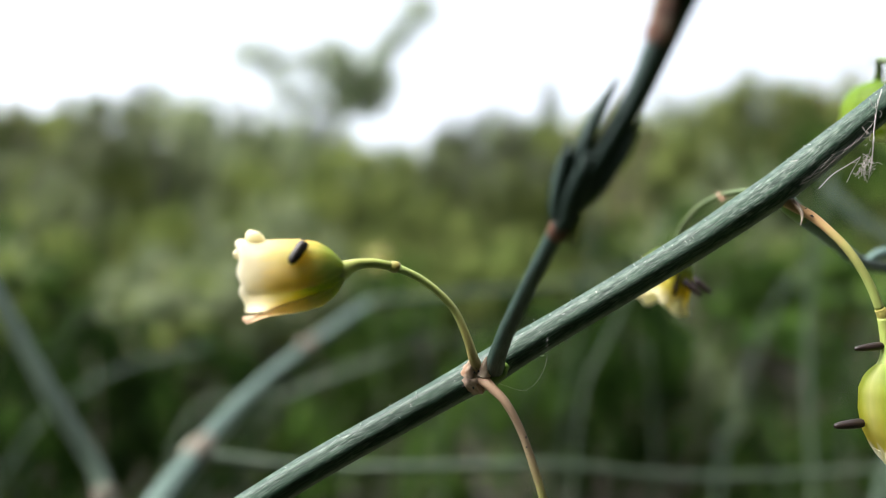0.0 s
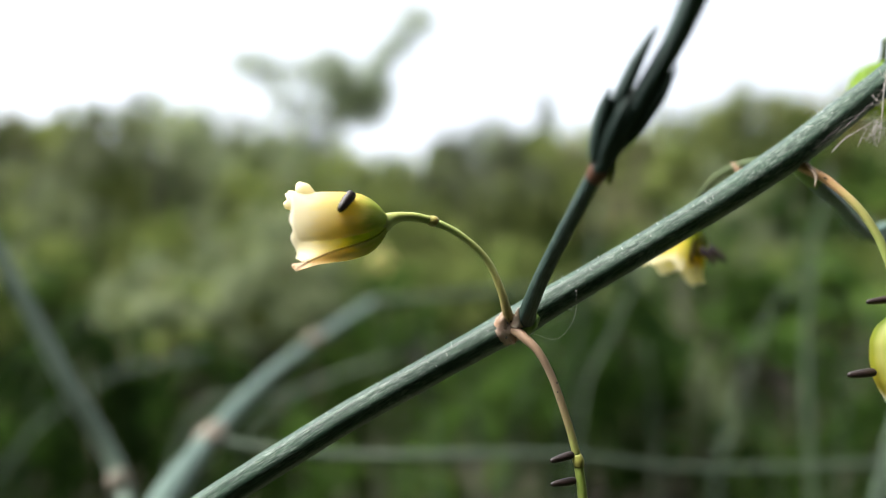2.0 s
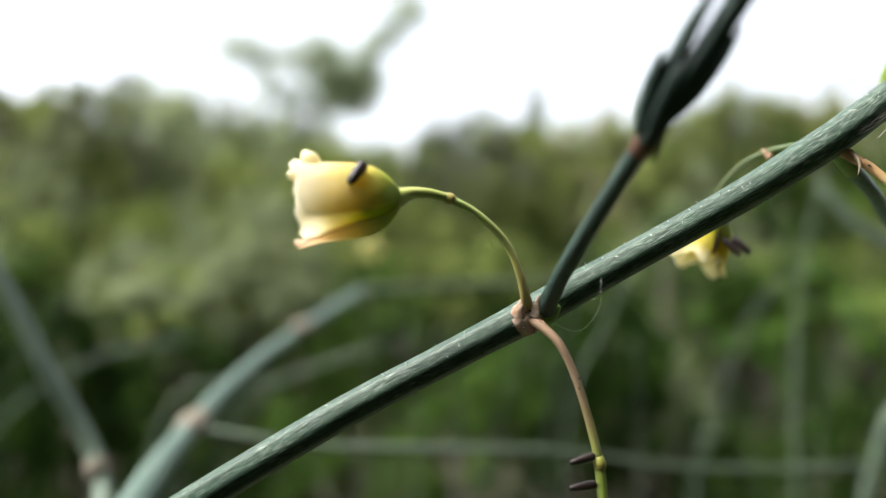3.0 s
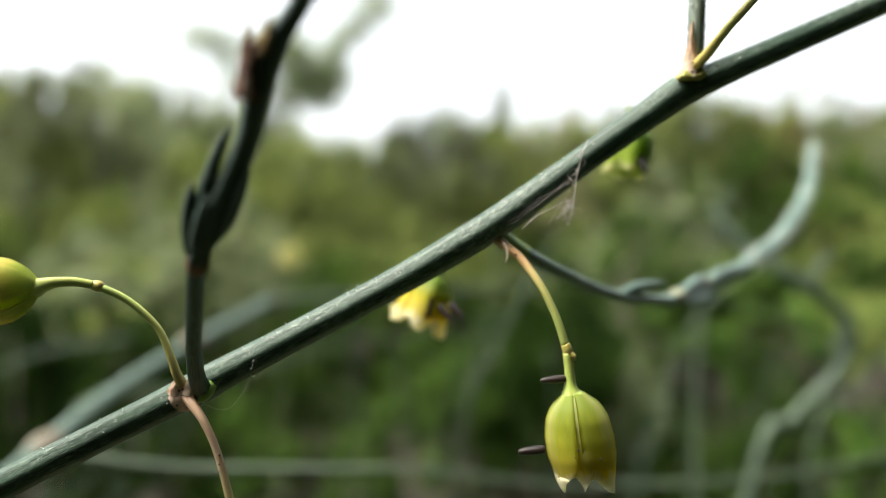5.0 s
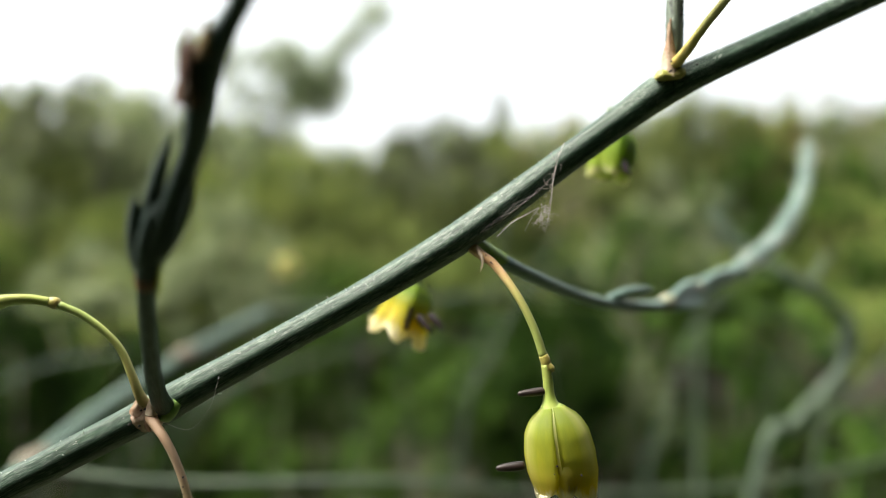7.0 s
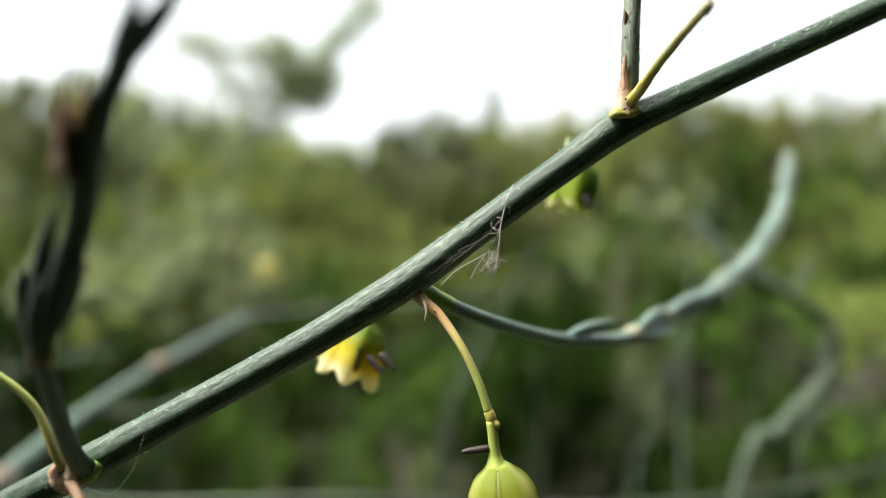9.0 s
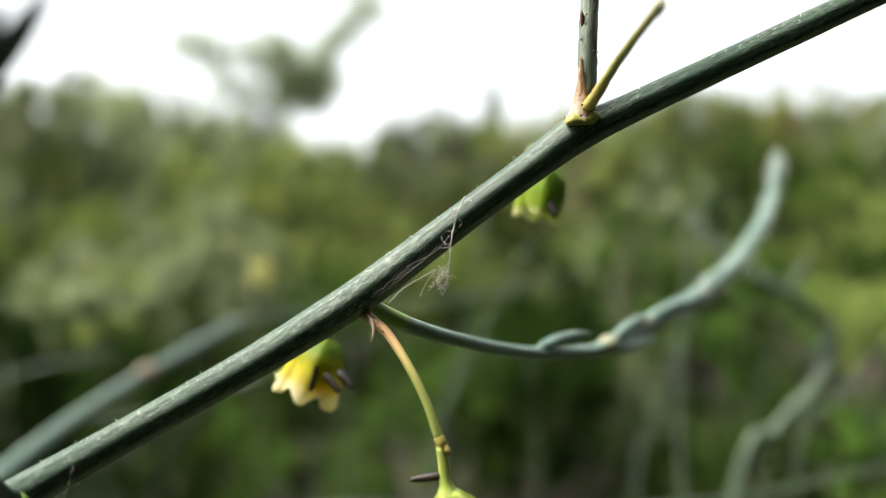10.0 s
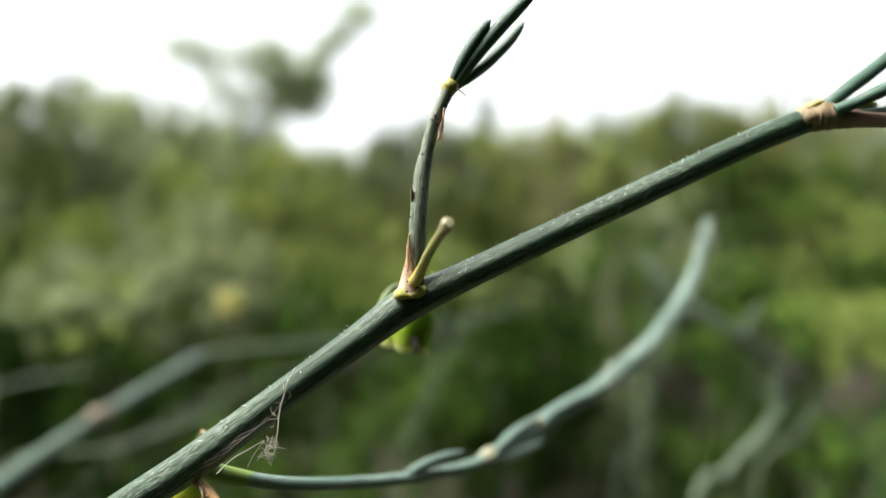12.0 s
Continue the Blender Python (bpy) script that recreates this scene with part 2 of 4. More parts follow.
M_TEPALG = tepal_material("yellow green tepal", (0.4, 0.48, 0.065), (0.64, 0.65, 0.07), (0.8, 0.7, 0.1), (0.97, 0.94, 0.76), 0.45, (0.26, 0.6, 0.88, 0.97), 0.92, (0.96, 0.9, 0.5))
M_TEPALS = tepal_material("young tepal", (0.3, 0.48, 0.04), (0.4, 0.56, 0.05), (0.46, 0.58, 0.07), (0.85, 0.82, 0.5), 0.4, (0.3, 0.6, 0.9, 1.0), 0.86)
M_TEPAL2 = tepal_material("hanging tepal", (0.25, 0.38, 0.02), (0.8, 0.72, 0.04), (0.86, 0.76, 0.18), (0.93, 0.88, 0.62), 0.25)
M_FAINT = plain_material("faint shoot", (0.042, 0.064, 0.038), (0.072, 0.1, 0.06), 120, 0.7, 0.0001)
M_DULL = plain_material("dull far shoot", (0.05, 0.078, 0.05), (0.088, 0.122, 0.08), 120, 0.7, 0.0001)
M_PINKISH = plain_material("pale papery joint", (0.12, 0.12, 0.085), (0.18, 0.14, 0.105), 300, 0.7, 0.0001)
M_JOINTP = plain_material("pale joint", (0.22, 0.24, 0.16), (0.3, 0.28, 0.19), 300, 0.6, 0.0001)
M_FUZZ = plain_material("withered fuzz", (0.34, 0.32, 0.2), (0.46, 0.42, 0.28), 900, 0.8, 0.0002)
M_BARK = plain_material("bark", (0.17, 0.14, 0.12), (0.26, 0.22, 0.18), 60, 0.8, 0.002)
M_LEAF = [leaf_material("leaf olive", (0.08, 0.115, 0.04), (0.21, 0.265, 0.085), (0.42, 0.46, 0.17), 0.6),
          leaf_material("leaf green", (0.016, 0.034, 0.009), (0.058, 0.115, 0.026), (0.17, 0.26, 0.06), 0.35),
          leaf_material("leaf grey", (0.11, 0.14, 0.075), (0.25, 0.295, 0.16), (0.45, 0.49, 0.3), 0.6),
          leaf_material("leaf rusty", (0.12, 0.1, 0.05), (0.25, 0.2, 0.11), (0.36, 0.3, 0.17)),
          # near-black leaf colour, stands in for deep shade between the shrubs
          leaf_material("leaf shade dark", (0.005, 0.012, 0.003), (0.016, 0.034, 0.007), (0.05, 0.095, 0.018), 0.2),
          leaf_material("leaf yellowish", (0.11, 0.16, 0.05), (0.25, 0.31, 0.09), (0.43, 0.47, 0.17), 0.55),
          leaf_material("leaf pinkish", (0.12, 0.13, 0.06), (0.23, 0.23, 0.13), (0.38, 0.34, 0.24)),
          leaf_material("leaf bluish", (0.2, 0.26, 0.13), (0.3, 0.37, 0.2), (0.42, 0.47, 0.3), 0.75)]
M_GRASS = leaf_material("low herbs", (0.02, 0.045, 0.01), (0.045, 0.085, 0.018), (0.09, 0.12, 0.03), 0.25)
M_SOIL = plain_material("soil", (0.02, 0.02, 0.01), (0.04, 0.05, 0.015), 1.2, 0.9, 0.02)


# ---- builders ----
def spline(points, steps=8):
    """Catmull-Rom through the points; values beside the place (radii) go along."""
    p = [np.array(q, float) for q in points]
    p = [2 * p[0] - p[1]] + p + [2 * p[-1] - p[-2]]
    out = []
    for i in range(1, len(p) - 2):
        a, b, c, d = p[i - 1:i + 3]
        for s in range(steps):
            t = s / steps
            out.append(0.5 * (2 * b + (c - a) * t + (2 * a - 5 * b + 4 * c - d) * t * t + (3 * b - a - 3 * c + d) * t ** 3))
    out.append(p[-2])
    return out


def tube(points, sides=12, steps=8, ridge=0.0, ridges=5, cap=True, seed=0, rough=0.0, bm=None):
    """A tapered round stem along points (x, y, z, radius), in centimetres from the first eye. u runs round it, v along it."""
    bm = bm or bmesh.new()
    uv = bm.loops.layers.uv.verify()
    rows = spline(points, steps)
    rng = np.random.RandomState(seed)
    centre = [np.array(r[:3]) for r in rows]
    side = None
    rings, run = [], 0.0
    for i, r in enumerate(rows):
        way = centre[min(i + 1, len(rows) - 1)] - centre[max(i - 1, 0)]
        way = way / (np.linalg.norm(way) + 1e-9)
        if side is None:
            side = np.cross(way, (0.31, 0.87, 0.38))
        side = side - way * (side @ way)
        side /= np.linalg.norm(side) + 1e-9
        other = np.cross(way, side)
        if i:
            run += np.linalg.norm(centre[i] - centre[i - 1])
        ring = []
        for k in range(sides):
            a = 2 * math.pi * k / sides
            rad = max(r[3], 0.0005) * (1 + ridge * math.cos(ridges * a + 0.15 * run) + rough * (rng.rand() - 0.5))
            ring.append(bm.verts.new(at(*(centre[i] + rad * (math.cos(a) * side + math.sin(a) * other)))))
        rings.append((ring, run))
    for (a, va), (b, vb) in zip(rings, rings[1:]):
        for k in range(sides):
            j = (k + 1) % sides
            f = bm.faces.new((a[k], a[j], b[j], b[k]))
            f.smooth = True
            for loop, (u, v) in zip(f.loops, ((k / sides, va), ((k + 1) / sides, va), ((k + 1) / sides, vb), (k / sides, vb))):
                loop[uv].uv = (u, v)
    if cap:
        bm.faces.new(rings[0][0][::-1])
        bm.faces.new(rings[-1][0])
    return bm


def root(name, base, label, category, group=""):
    """An Empty at the base of a thing."""
    ob = new(name)
    ob.empty_display_size = 0.01
    ob.location = base
    ob["base"] = tuple(base)
    return tagged(ob, label, category, group)


def part(name, bm, mat, parent, label=""):
    """Links a bmesh, in world metres, as one mesh under a thing or a part."""
    if parent is not None:
        base = Vector(parent["base"])
        bmesh.ops.translate(bm, verts=bm.verts, vec=-base)
    mesh = bpy.data.meshes.new(name)
    bm.normal_update()
    bm.to_mesh(mesh)
    bm.free()
    mesh.materials.append(mat)
    ob = new(name, mesh)
    if parent is not None:
        ob.parent = parent
        ob["base"] = tuple(base)
    if label:
        ob["label"] = label
    return ob


def spindle(a, b, r, bend=(0, 0, 0), blunt=0.35, tip=0.45):
    """Points of a needle-like cladode from a to b, thickest below the middle."""
    a, b, bend = (np.array(v, float) for v in (a, b, bend))
    out = []
    for s, k in ((0, blunt), (0.15, 0.8), (0.4, 1.0), (0.7, 0.62 + 0.5 * tip), (0.9, tip), (1.0, 0.08)):
        p = a + (b - a) * s + bend * 4 * s * (1 - s)
        out.append((*p, r * k))
    return out


def sheath_bm(a, tip, away, width, wrap=1.2, thick=0.012, seed=0, power=0.8):
    """A papery pointed scale that clasps a stem at a and runs out to tip. away: the side that it bulges to."""
    bm = bmesh.new()
    a, tip, away = (np.array(v, float) for v in (a, tip, away))
    way = tip - a
    length = np.linalg.norm(way)
    way /= length
    away = away - way * (away @ way)
    away /= np.linalg.norm(away)
    across = np.cross(way, away)
    rng = np.random.RandomState(seed)
    nu, nv, grid = 8, 8, []
    for layer in (0.0, thick):
        rows = []
        for j in range(nv + 1):
            v = j / nv
            w = width * (1 - v) ** power * (1 + 0.1 * rng.rand()) + 0.004
            row = []
            for i in range(nu + 1):
                u = i / nu * 2 - 1
                ang = u * wrap
                p = a + way * length * v + (w - layer) * (math.sin(ang) * across + (math.cos(ang) - 0.25 * v) * away)
                p = p + away * 0.012 * (rng.rand() - 0.5)
                row.append(bm.verts.new(at(*p)))
            rows.append(row)
        grid.append(rows)
    for rows in grid:
        for j in range(nv):
            for i in range(nu):
                bm.faces.new((rows[j][i], rows[j][i + 1], rows[j + 1][i + 1], rows[j + 1][i])).smooth = True
    return bm


def basis(a, b, up=(0, 0, 1)):
    """Length, and the matrix whose z runs from a to b (centimetres)."""
    a, b = Vector(a), Vector(b)
    z = (b - a).normalized()
    x = Vector(up).cross(z)
    if x.length < 0.1:
        x = Vector((1, 0, 0)).cross(z)
    x.normalize()
    y = z.cross(x)
    return (b - a).length, Matrix(((x.x, y.x, z.x, a.x), (x.y, y.y, z.y, a.y), (x.z, y.z, z.z, a.z), (0, 0, 0, 1)))


def tepal_bm(m, length, profile, turn, half, curl=0.0, notch=0.0, thick=0.014, inset=0.0, seed=0, reach=1.0, groove=0.028, ruffle=0.0, corner=0.1, wavy=0.02):
    """One tepal round the axis of m: profile(v) its radius, half(v) its half width in radians."""
    bm = bmesh.new()
    uv = bm.loops.layers.uv.verify()
    rng = np.random.RandomState(seed)
    nu, nv = 16, 20
    sheets = []
    wave, phase = wavy * (1 + rng.rand()), 6 * rng.rand()
    for layer in (0.0, thick):
        rows = []
        for j in range(nv + 1):
            v = j / nv
            row = []
            for i in range(nu + 1):
                u = i / nu * 2 - 1
                ang = turn + u * half(v)
                rad = profile(v) - inset - layer - groove * (u * u) * (1 - v) + 0.57 * groove * math.exp(-(u * 4) ** 2)
                rad += wave * v * v * math.sin(3.2 * u + phase)
                back = curl * max(0.0, v - 0.78) / 0.22
                z = length * reach * (v - corner * v ** 6 * u * u) - notch * v ** 4 * u * u
                rad += back * 0.5 * length * 0.25
                z -= max(0.0, back) ** 2 * 0.07 * length
                rad += ruffle * v ** 8 * math.sin(4.0 * u + phase)
                z += ruffle * v ** 8 * math.sin(6.0 * u + 2 * phase)
                p = m @ Vector((rad * math.cos(ang), rad * math.sin(ang), z))
                row.append(bm.verts.new(at(*p)))
            rows.append(row)
        sheets.append(rows)

    def quad(vs, coords):
        f = bm.faces.new(vs)
        f.smooth = True
        for loop, c in zip(f.loops, coords):
            loop[uv].uv = c
    for s, rows in enumerate(sheets):
        for j in range(nv):
            for i in range(nu):
                vs = [rows[j][i], rows[j][i + 1], rows[j + 1][i + 1], rows[j + 1][i]]
                cs = [(i / nu, j / nv), ((i + 1) / nu, j / nv), ((i + 1) / nu, (j + 1) / nv), (i / nu, (j + 1) / nv)]
                quad(vs if s == 0 else vs[::-1], cs if s == 0 else cs[::-1])
    a, b = sheets
    for j in range(nv):
        for i in (0, nu):
            quad((a[j][i], a[j + 1][i], b[j + 1][i], b[j][i]), [(i / nu, j / nv)] * 4)
    for i in range(nu):
        quad((a[nv][i], a[nv][i + 1], b[nv][i + 1], b[nv][i]), [(i / nu, 1)] * 4)
    return bm


def interp(table):
    xs, ys = zip(*table)
    return lambda v: float(np.interp(v, xs, ys))


def flower(parent, a, b, radii, widths, mat, label, curls, turn0=0.0, notch=0.05, reach=None, seed=1, core=0.06, groove=0.028, wide=(1,) * 6, ruffles=(0,) * 6, odd={}, taper=(0,) * 6, inset=0.022, corner=0.1, wavy=0.02):
    """A bell of six tepals in two whorls on a small receptacle, from a (base) to b (mouth)."""
    length, m = basis(a, b)
    prof, half = interp(radii), interp(widths)
    a = np.array(a, float)
    z = np.array([m[i][2] for i in range(3)])
    cup = part("flower", tube([(*(a - z * 0.02), 0.03), (*(a + z * 0.02), core), (*(a + z * 0.09), core * 1.25), (*(a + z * 0.16), core * 0.9)], 14, 4), M_PED, parent, label)
    for k in range(6):
        outer = k % 2 == 0
        bm = tepal_bm(m, length, prof, turn0 + k * math.pi / 3, lambda v: half(v) * wide[k] * (1 - taper[k] * v ** 3), curls[k], notch, inset=0.0 if outer else inset, seed=seed * 10 + k,
                      reach=(reach or (1,) * 6)[k], groove=groove, ruffle=ruffles[k], corner=corner, wavy=wavy)
        part("tepal", bm, odd.get(k, mat), cup)
    return cup


def egg(a, b, r=0.026):
    """A beetle's egg, glued by its end a."""
    a, b = np.array(a, float), np.array(b, float)
    pts = [(*(a + (b - a) * s), r * k) for s, k in ((0, 0.6), (0.06, 0.92), (0.3, 1.03), (0.65, 0.88), (0.86, 0.7), (0.96, 0.48), (1, 0.12))]
    ob = part("insect_egg", tube(pts, 10, 3), M_EGG, None)
    return tagged(ob, "dark brown rod-shaped beetle egg glued to the plant", "insect egg", "beetle eggs on the stem")


# ---- ground ----
def ground_z(x, y):
    """Height of the ground: level near the plant, a slope rising ahead."""
    r = math.hypot(x, y)
    h = 0.05 * noise.noise(Vector((x * 0.9, y * 0.9, 0))) * min(1, r) + 0.25 * noise.noise(Vector((x * 0.03, y * 0.03, 3))) * min(1, r / 30)
    rise = min(max((y - 3.6) / 12, 0), 1)
    fade = min(1, max(0, 1 - (r - 17) / 40))
    return h + 2.9 * rise * rise ** 0.15 * fade * (1 + 0.12 * noise.noise(Vector((x * 0.25, y * 0.1, 7))))


def ground():
    bm = bmesh.new()
    rings = [0.0, 0.4, 0.8, 1.2, 1.8, 2.5, 3.5, 4.2, 5, 6, 7, 8.5, 10, 12, 14, 16, 18, 22, 30, 40, 60, 150, 500, 2000]
    last = None
    for r in rings:
        ring = []
        for k in range(96 if r else 1):
            a = 2 * math.pi * k / 96
            x, y = r * math.cos(a), r * math.sin(a)
            h = ground_z(x, y)
            ring.append(bm.verts.new((x, y, h)))
        if last and len(last) == 1:
            for k in range(96):
                bm.faces.new((last[0], ring[k], ring[(k + 1) % 96])).smooth = True
        elif last:
            for k in range(96):
                bm.faces.new((last[k], ring[k], ring[(k + 1) % 96], last[(k + 1) % 96])).smooth = True
        last = ring
    return tagged(part("ground", bm, M_SOIL, None), "bare brown soil with thin growth", "ground", kind="structure")


ground()


# ---- shrubs behind ----
def leaf_mesh(name, places, normals, sizes, mat, rng, slim=0.5):
    verts, faces = [], []
    for p, n, s in zip(places, normals, sizes):
        n = n / (np.linalg.norm(n) + 1e-9)
        t = np.cross(n, rng.normal(size=3))
        t /= np.linalg.norm(t) + 1e-9
        w = np.cross(n, t)
        k = len(verts)
        verts += [p - t * s, p + w * s * slim + n * s * 0.15, p + t * s, p - w * s * slim + n * s * 0.15]
        faces += [(k, k + 1, k + 2), (k, k + 2, k + 3)]
    mesh = bpy.data.meshes.new(name)
    mesh.from_pydata([tuple(v) for v in verts], [], faces)
    mesh.materials.append(mat)
    return mesh


def metre_tube(points, sides=7, steps=3, bm=None):
    """tube(), with points in metres."""
    return tube([(x * 100, y * 100, (z - EYE) * 100, r * 100) for x, y, z, r in points], sides, steps, bm=bm)


def shrub(seed, mat, label, leaves=4200, leaf=0.024, clumps=95, flat=1.0, low=0.08, puff=(0.045, 0.1)):
    """A shrub 1 m high and about 1.1 m wide at its base point: limbs, and a crown of leaf clumps with gaps."""
    rng = np.random.RandomState(seed)
    ob = root("shrub", Vector((0, 0, 0)), label, "shrub", "shrubs on the slope")
    tips = []
    for _ in range(clumps):
        a, r, h = rng.rand() * 6.283, 0.48 * math.sqrt(rng.rand()), rng.rand() ** 0.7
        top = 0.92 * math.sqrt(max(0.05, 1 - (r / 0.62) ** 2)) * flat
        tips.append(np.array([r * math.cos(a), r * math.sin(a), low + max(0.05, top - low) * h]))
    bm = bmesh.new()
    for t in tips[:12]:
        mid = t * (0.45, 0.45, 0.5) + rng.normal(size=3) * 0.03
        metre_tube([(*(t * (0.05, 0.05, 0)), 0.016), (*mid, 0.009), (*t, 0.003)], 6, 3, bm)
    part("trunk", bm, M_BARK, ob)
    per = leaves // clumps
    places, normals, sizes = [], [], []
    for t in tips:
        size = rng.uniform(*puff)
        d = rng.normal(size=(per, 3))
        d /= np.linalg.norm(d, axis=1)[:, None]
        places += list(t + d * (size * (0.5 + 0.5 * rng.rand(per, 1))) * (1, 1, 0.8))
        normals += list(d + rng.normal(size=(per, 3)) * 0.5 + (0, 0, 0.5))
        sizes += list(rng.uniform(0.6, 1.3, per) * leaf)
    # stray shoots above the crown
    for _ in range(6):
        a, r = rng.rand() * 6.283, 0.35 * rng.rand()
        b = np.array([r * math.cos(a), r * math.sin(a), 0.8])
        e = b + np.array([rng.normal() * 0.08, rng.normal() * 0.08, rng.uniform(0.04, 0.12)])
        for s in np.linspace(0, 1, 18):
            places.append(b + (e - b) * s + rng.normal(size=3) * 0.012)
            normals.append(rng.normal(size=3))
            sizes.append(leaf * 0.8)
    places = np.array(places)
    places[:, 2] = np.maximum(places[:, 2], 0.01)
    crown = new("crown", leaf_mesh("crown", places, normals, sizes, mat, rng))
    crown.parent = ob
    tagged(crown, kind="stuff")
    return ob


LABELS = ["dense olive-green shrub on the slope", "leafy dark green shrub on the slope", "grey-green shrub on the slope", "rusty brown half-dry shrub", "tall near-black green shrub, added for shade"]
PROTO = [shrub(11 + k, M_LEAF[k], LABELS[k], 3600, flat=(1.0, 0.95, 1.0, 0.9, 1.0)[k]) for k in range(5)]
PROTO += [shrub(31 + k, M_LEAF[k], LABELS[k], 3600, low=0.45, clumps=48, puff=(0.05, 0.1)) for k in range(3)]
# the second one wears the near-black leaf colour that imitates shade
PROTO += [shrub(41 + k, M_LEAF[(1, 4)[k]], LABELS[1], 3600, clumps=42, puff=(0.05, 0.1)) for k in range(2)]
PROTO += [shrub(51 + k, M_LEAF[5 + k], ("yellow-green shrub on the slope", "pale pinkish-grey half-dry shrub")[k], 3000, low=0.3, clumps=56) for k in range(2)]
used = set()


def put_shrub(kind, x, y, height, width, turn):
    m = pose(x, y, ground_z(x, y) - 0.02, 0, 0, turn) @ Matrix.Diagonal((width, width, height, 1))
    if kind not in used:
        used.add(kind)
        PROTO[kind].matrix_basis = m
        return PROTO[kind]
    ob = copy_thing(PROTO[kind], pose(0, 0, 0))
    ob.matrix_basis = m
    return ob


rng = np.random.RandomState(5)
# skyline: across (as tangent), height (as tangent), seen from the first eye
SKYLINE = [(-1.1, 0.23), (-0.64, 0.208), (-0.523, 0.206), (-0.417, 0.222), (-0.36, 0.214), (-0.304, 0.2), (-0.23, 0.18), (-0.15, 0.153), (-0.068, 0.141), (-0.02, 0.143), (0.013, 0.17), (0.094, 0.182),
           (0.143, 0.182), (0.184, 0.176), (0.224, 0.188), (0.3, 0.194), (0.34, 0.202), (0.387, 0.214), (0.44, 0.23), (0.5, 0.238), (0.533, 0.228), (0.58, 0.218), (0.64, 0.222), (0.73, 0.226), (1.1, 0.23)]
line = interp(SKYLINE)
for k in range(64):
    s = -1.05 + 2.1 * k / 63 + rng.uniform(-0.012, 0.012)
    d = rng.uniform(4.0, 5.4)
    tall = (EYE + (line(s) + 0.017) * d - ground_z(s * d, d)) / 0.9
    put_shrub(rng.choice(([10, 10, 10, 2, 2] if -0.56 < s < -0.12 else [0, 0, 0, 2, 2, 5, 5, 7]) if k % 13 else [11]), s * d, d, tall, rng.uniform(0.7, 1.05), rng.uniform(0, 360))
for k in range(40):
    s, d = rng.uniform(-1.0, 1.0), rng.uniform(6.0, 14.0)
    put_shrub(rng.choice([0, 0, 1, 2]), s * d, d, rng.uniform(0.4, 0.75), rng.uniform(1.2, 2.0), rng.uniform(0, 360))
for k in range(50):
    s = -0.95 + 1.9 * k / 49 + rng.uniform(-0.04, 0.04)
    d = rng.uniform(2.4, 3.7)
    put_shrub(rng.choice(([5, 7, 10, 10, 6] if -0.5 < s < -0.1 else [5, 5, 6, 7, 7, 8, 1]) if k % 17 or s > 0 else [11, 3]), s * d, d, (EYE + rng.uniform(-0.05, 0.12) * d), rng.uniform(0.4, 0.8), rng.uniform(0, 360))
# bearings (as tangents) where dark shrubs imitate shaded gaps
SHADE_GAPS = (-0.5, 0.2, 0.27)
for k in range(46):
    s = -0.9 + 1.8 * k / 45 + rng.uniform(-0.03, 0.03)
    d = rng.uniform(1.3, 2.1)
    if min(abs(s - h) for h in SHADE_GAPS) < 0.06:
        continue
    # near-black kinds on the left stand in for shade low down
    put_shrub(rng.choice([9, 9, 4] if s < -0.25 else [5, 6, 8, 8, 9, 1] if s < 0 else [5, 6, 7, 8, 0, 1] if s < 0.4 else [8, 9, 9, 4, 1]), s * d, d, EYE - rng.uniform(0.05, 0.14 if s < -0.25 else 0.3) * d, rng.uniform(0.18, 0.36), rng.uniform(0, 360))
# lower bushes that step up the slope
for k in range(48):
    s = -0.95 + 1.9 * k / 47 + rng.uniform(-0.02, 0.02)
    d = rng.uniform(3.5, 4.3)
    top = rng.uniform(0.06, line(s) - 0.035)
    put_shrub(rng.choice([10, 10, 2] if -0.56 < s < -0.12 else [0, 0, 0, 2, 5, 7, 6]), s * d, d, (EYE + top * d - ground_z(s * d, d)) / 0.92, rng.uniform(0.5, 0.8), rng.uniform(0, 360))
# near-black shrubs at these bearings, standing in for hollows of deep shade
for s in SHADE_GAPS:
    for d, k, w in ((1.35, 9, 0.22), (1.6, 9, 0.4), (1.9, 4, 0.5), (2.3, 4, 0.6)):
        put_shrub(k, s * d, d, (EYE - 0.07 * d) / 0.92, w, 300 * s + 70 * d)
# more near-black shrubs low in front, in place of shadow
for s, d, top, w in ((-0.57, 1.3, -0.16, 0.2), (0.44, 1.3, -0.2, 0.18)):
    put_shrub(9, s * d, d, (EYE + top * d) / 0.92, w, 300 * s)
put_shrub(3, 2.6, 4.4, 2.0, 0.8, 40)
# a slim shoot over the skyline
for k in range(3):
    put_shrub(7, 0.158 * 4.6 + 0.035 * (k - 1), 4.6, 2.02 - 0.02 * k - ground_z(0.73, 4.6), 0.17, 30 + 80 * k)
# unseen shrubs added behind the viewer to block sky light from the front
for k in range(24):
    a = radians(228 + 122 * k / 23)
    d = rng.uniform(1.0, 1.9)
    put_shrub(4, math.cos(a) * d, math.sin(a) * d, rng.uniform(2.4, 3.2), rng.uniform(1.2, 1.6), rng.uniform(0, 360))


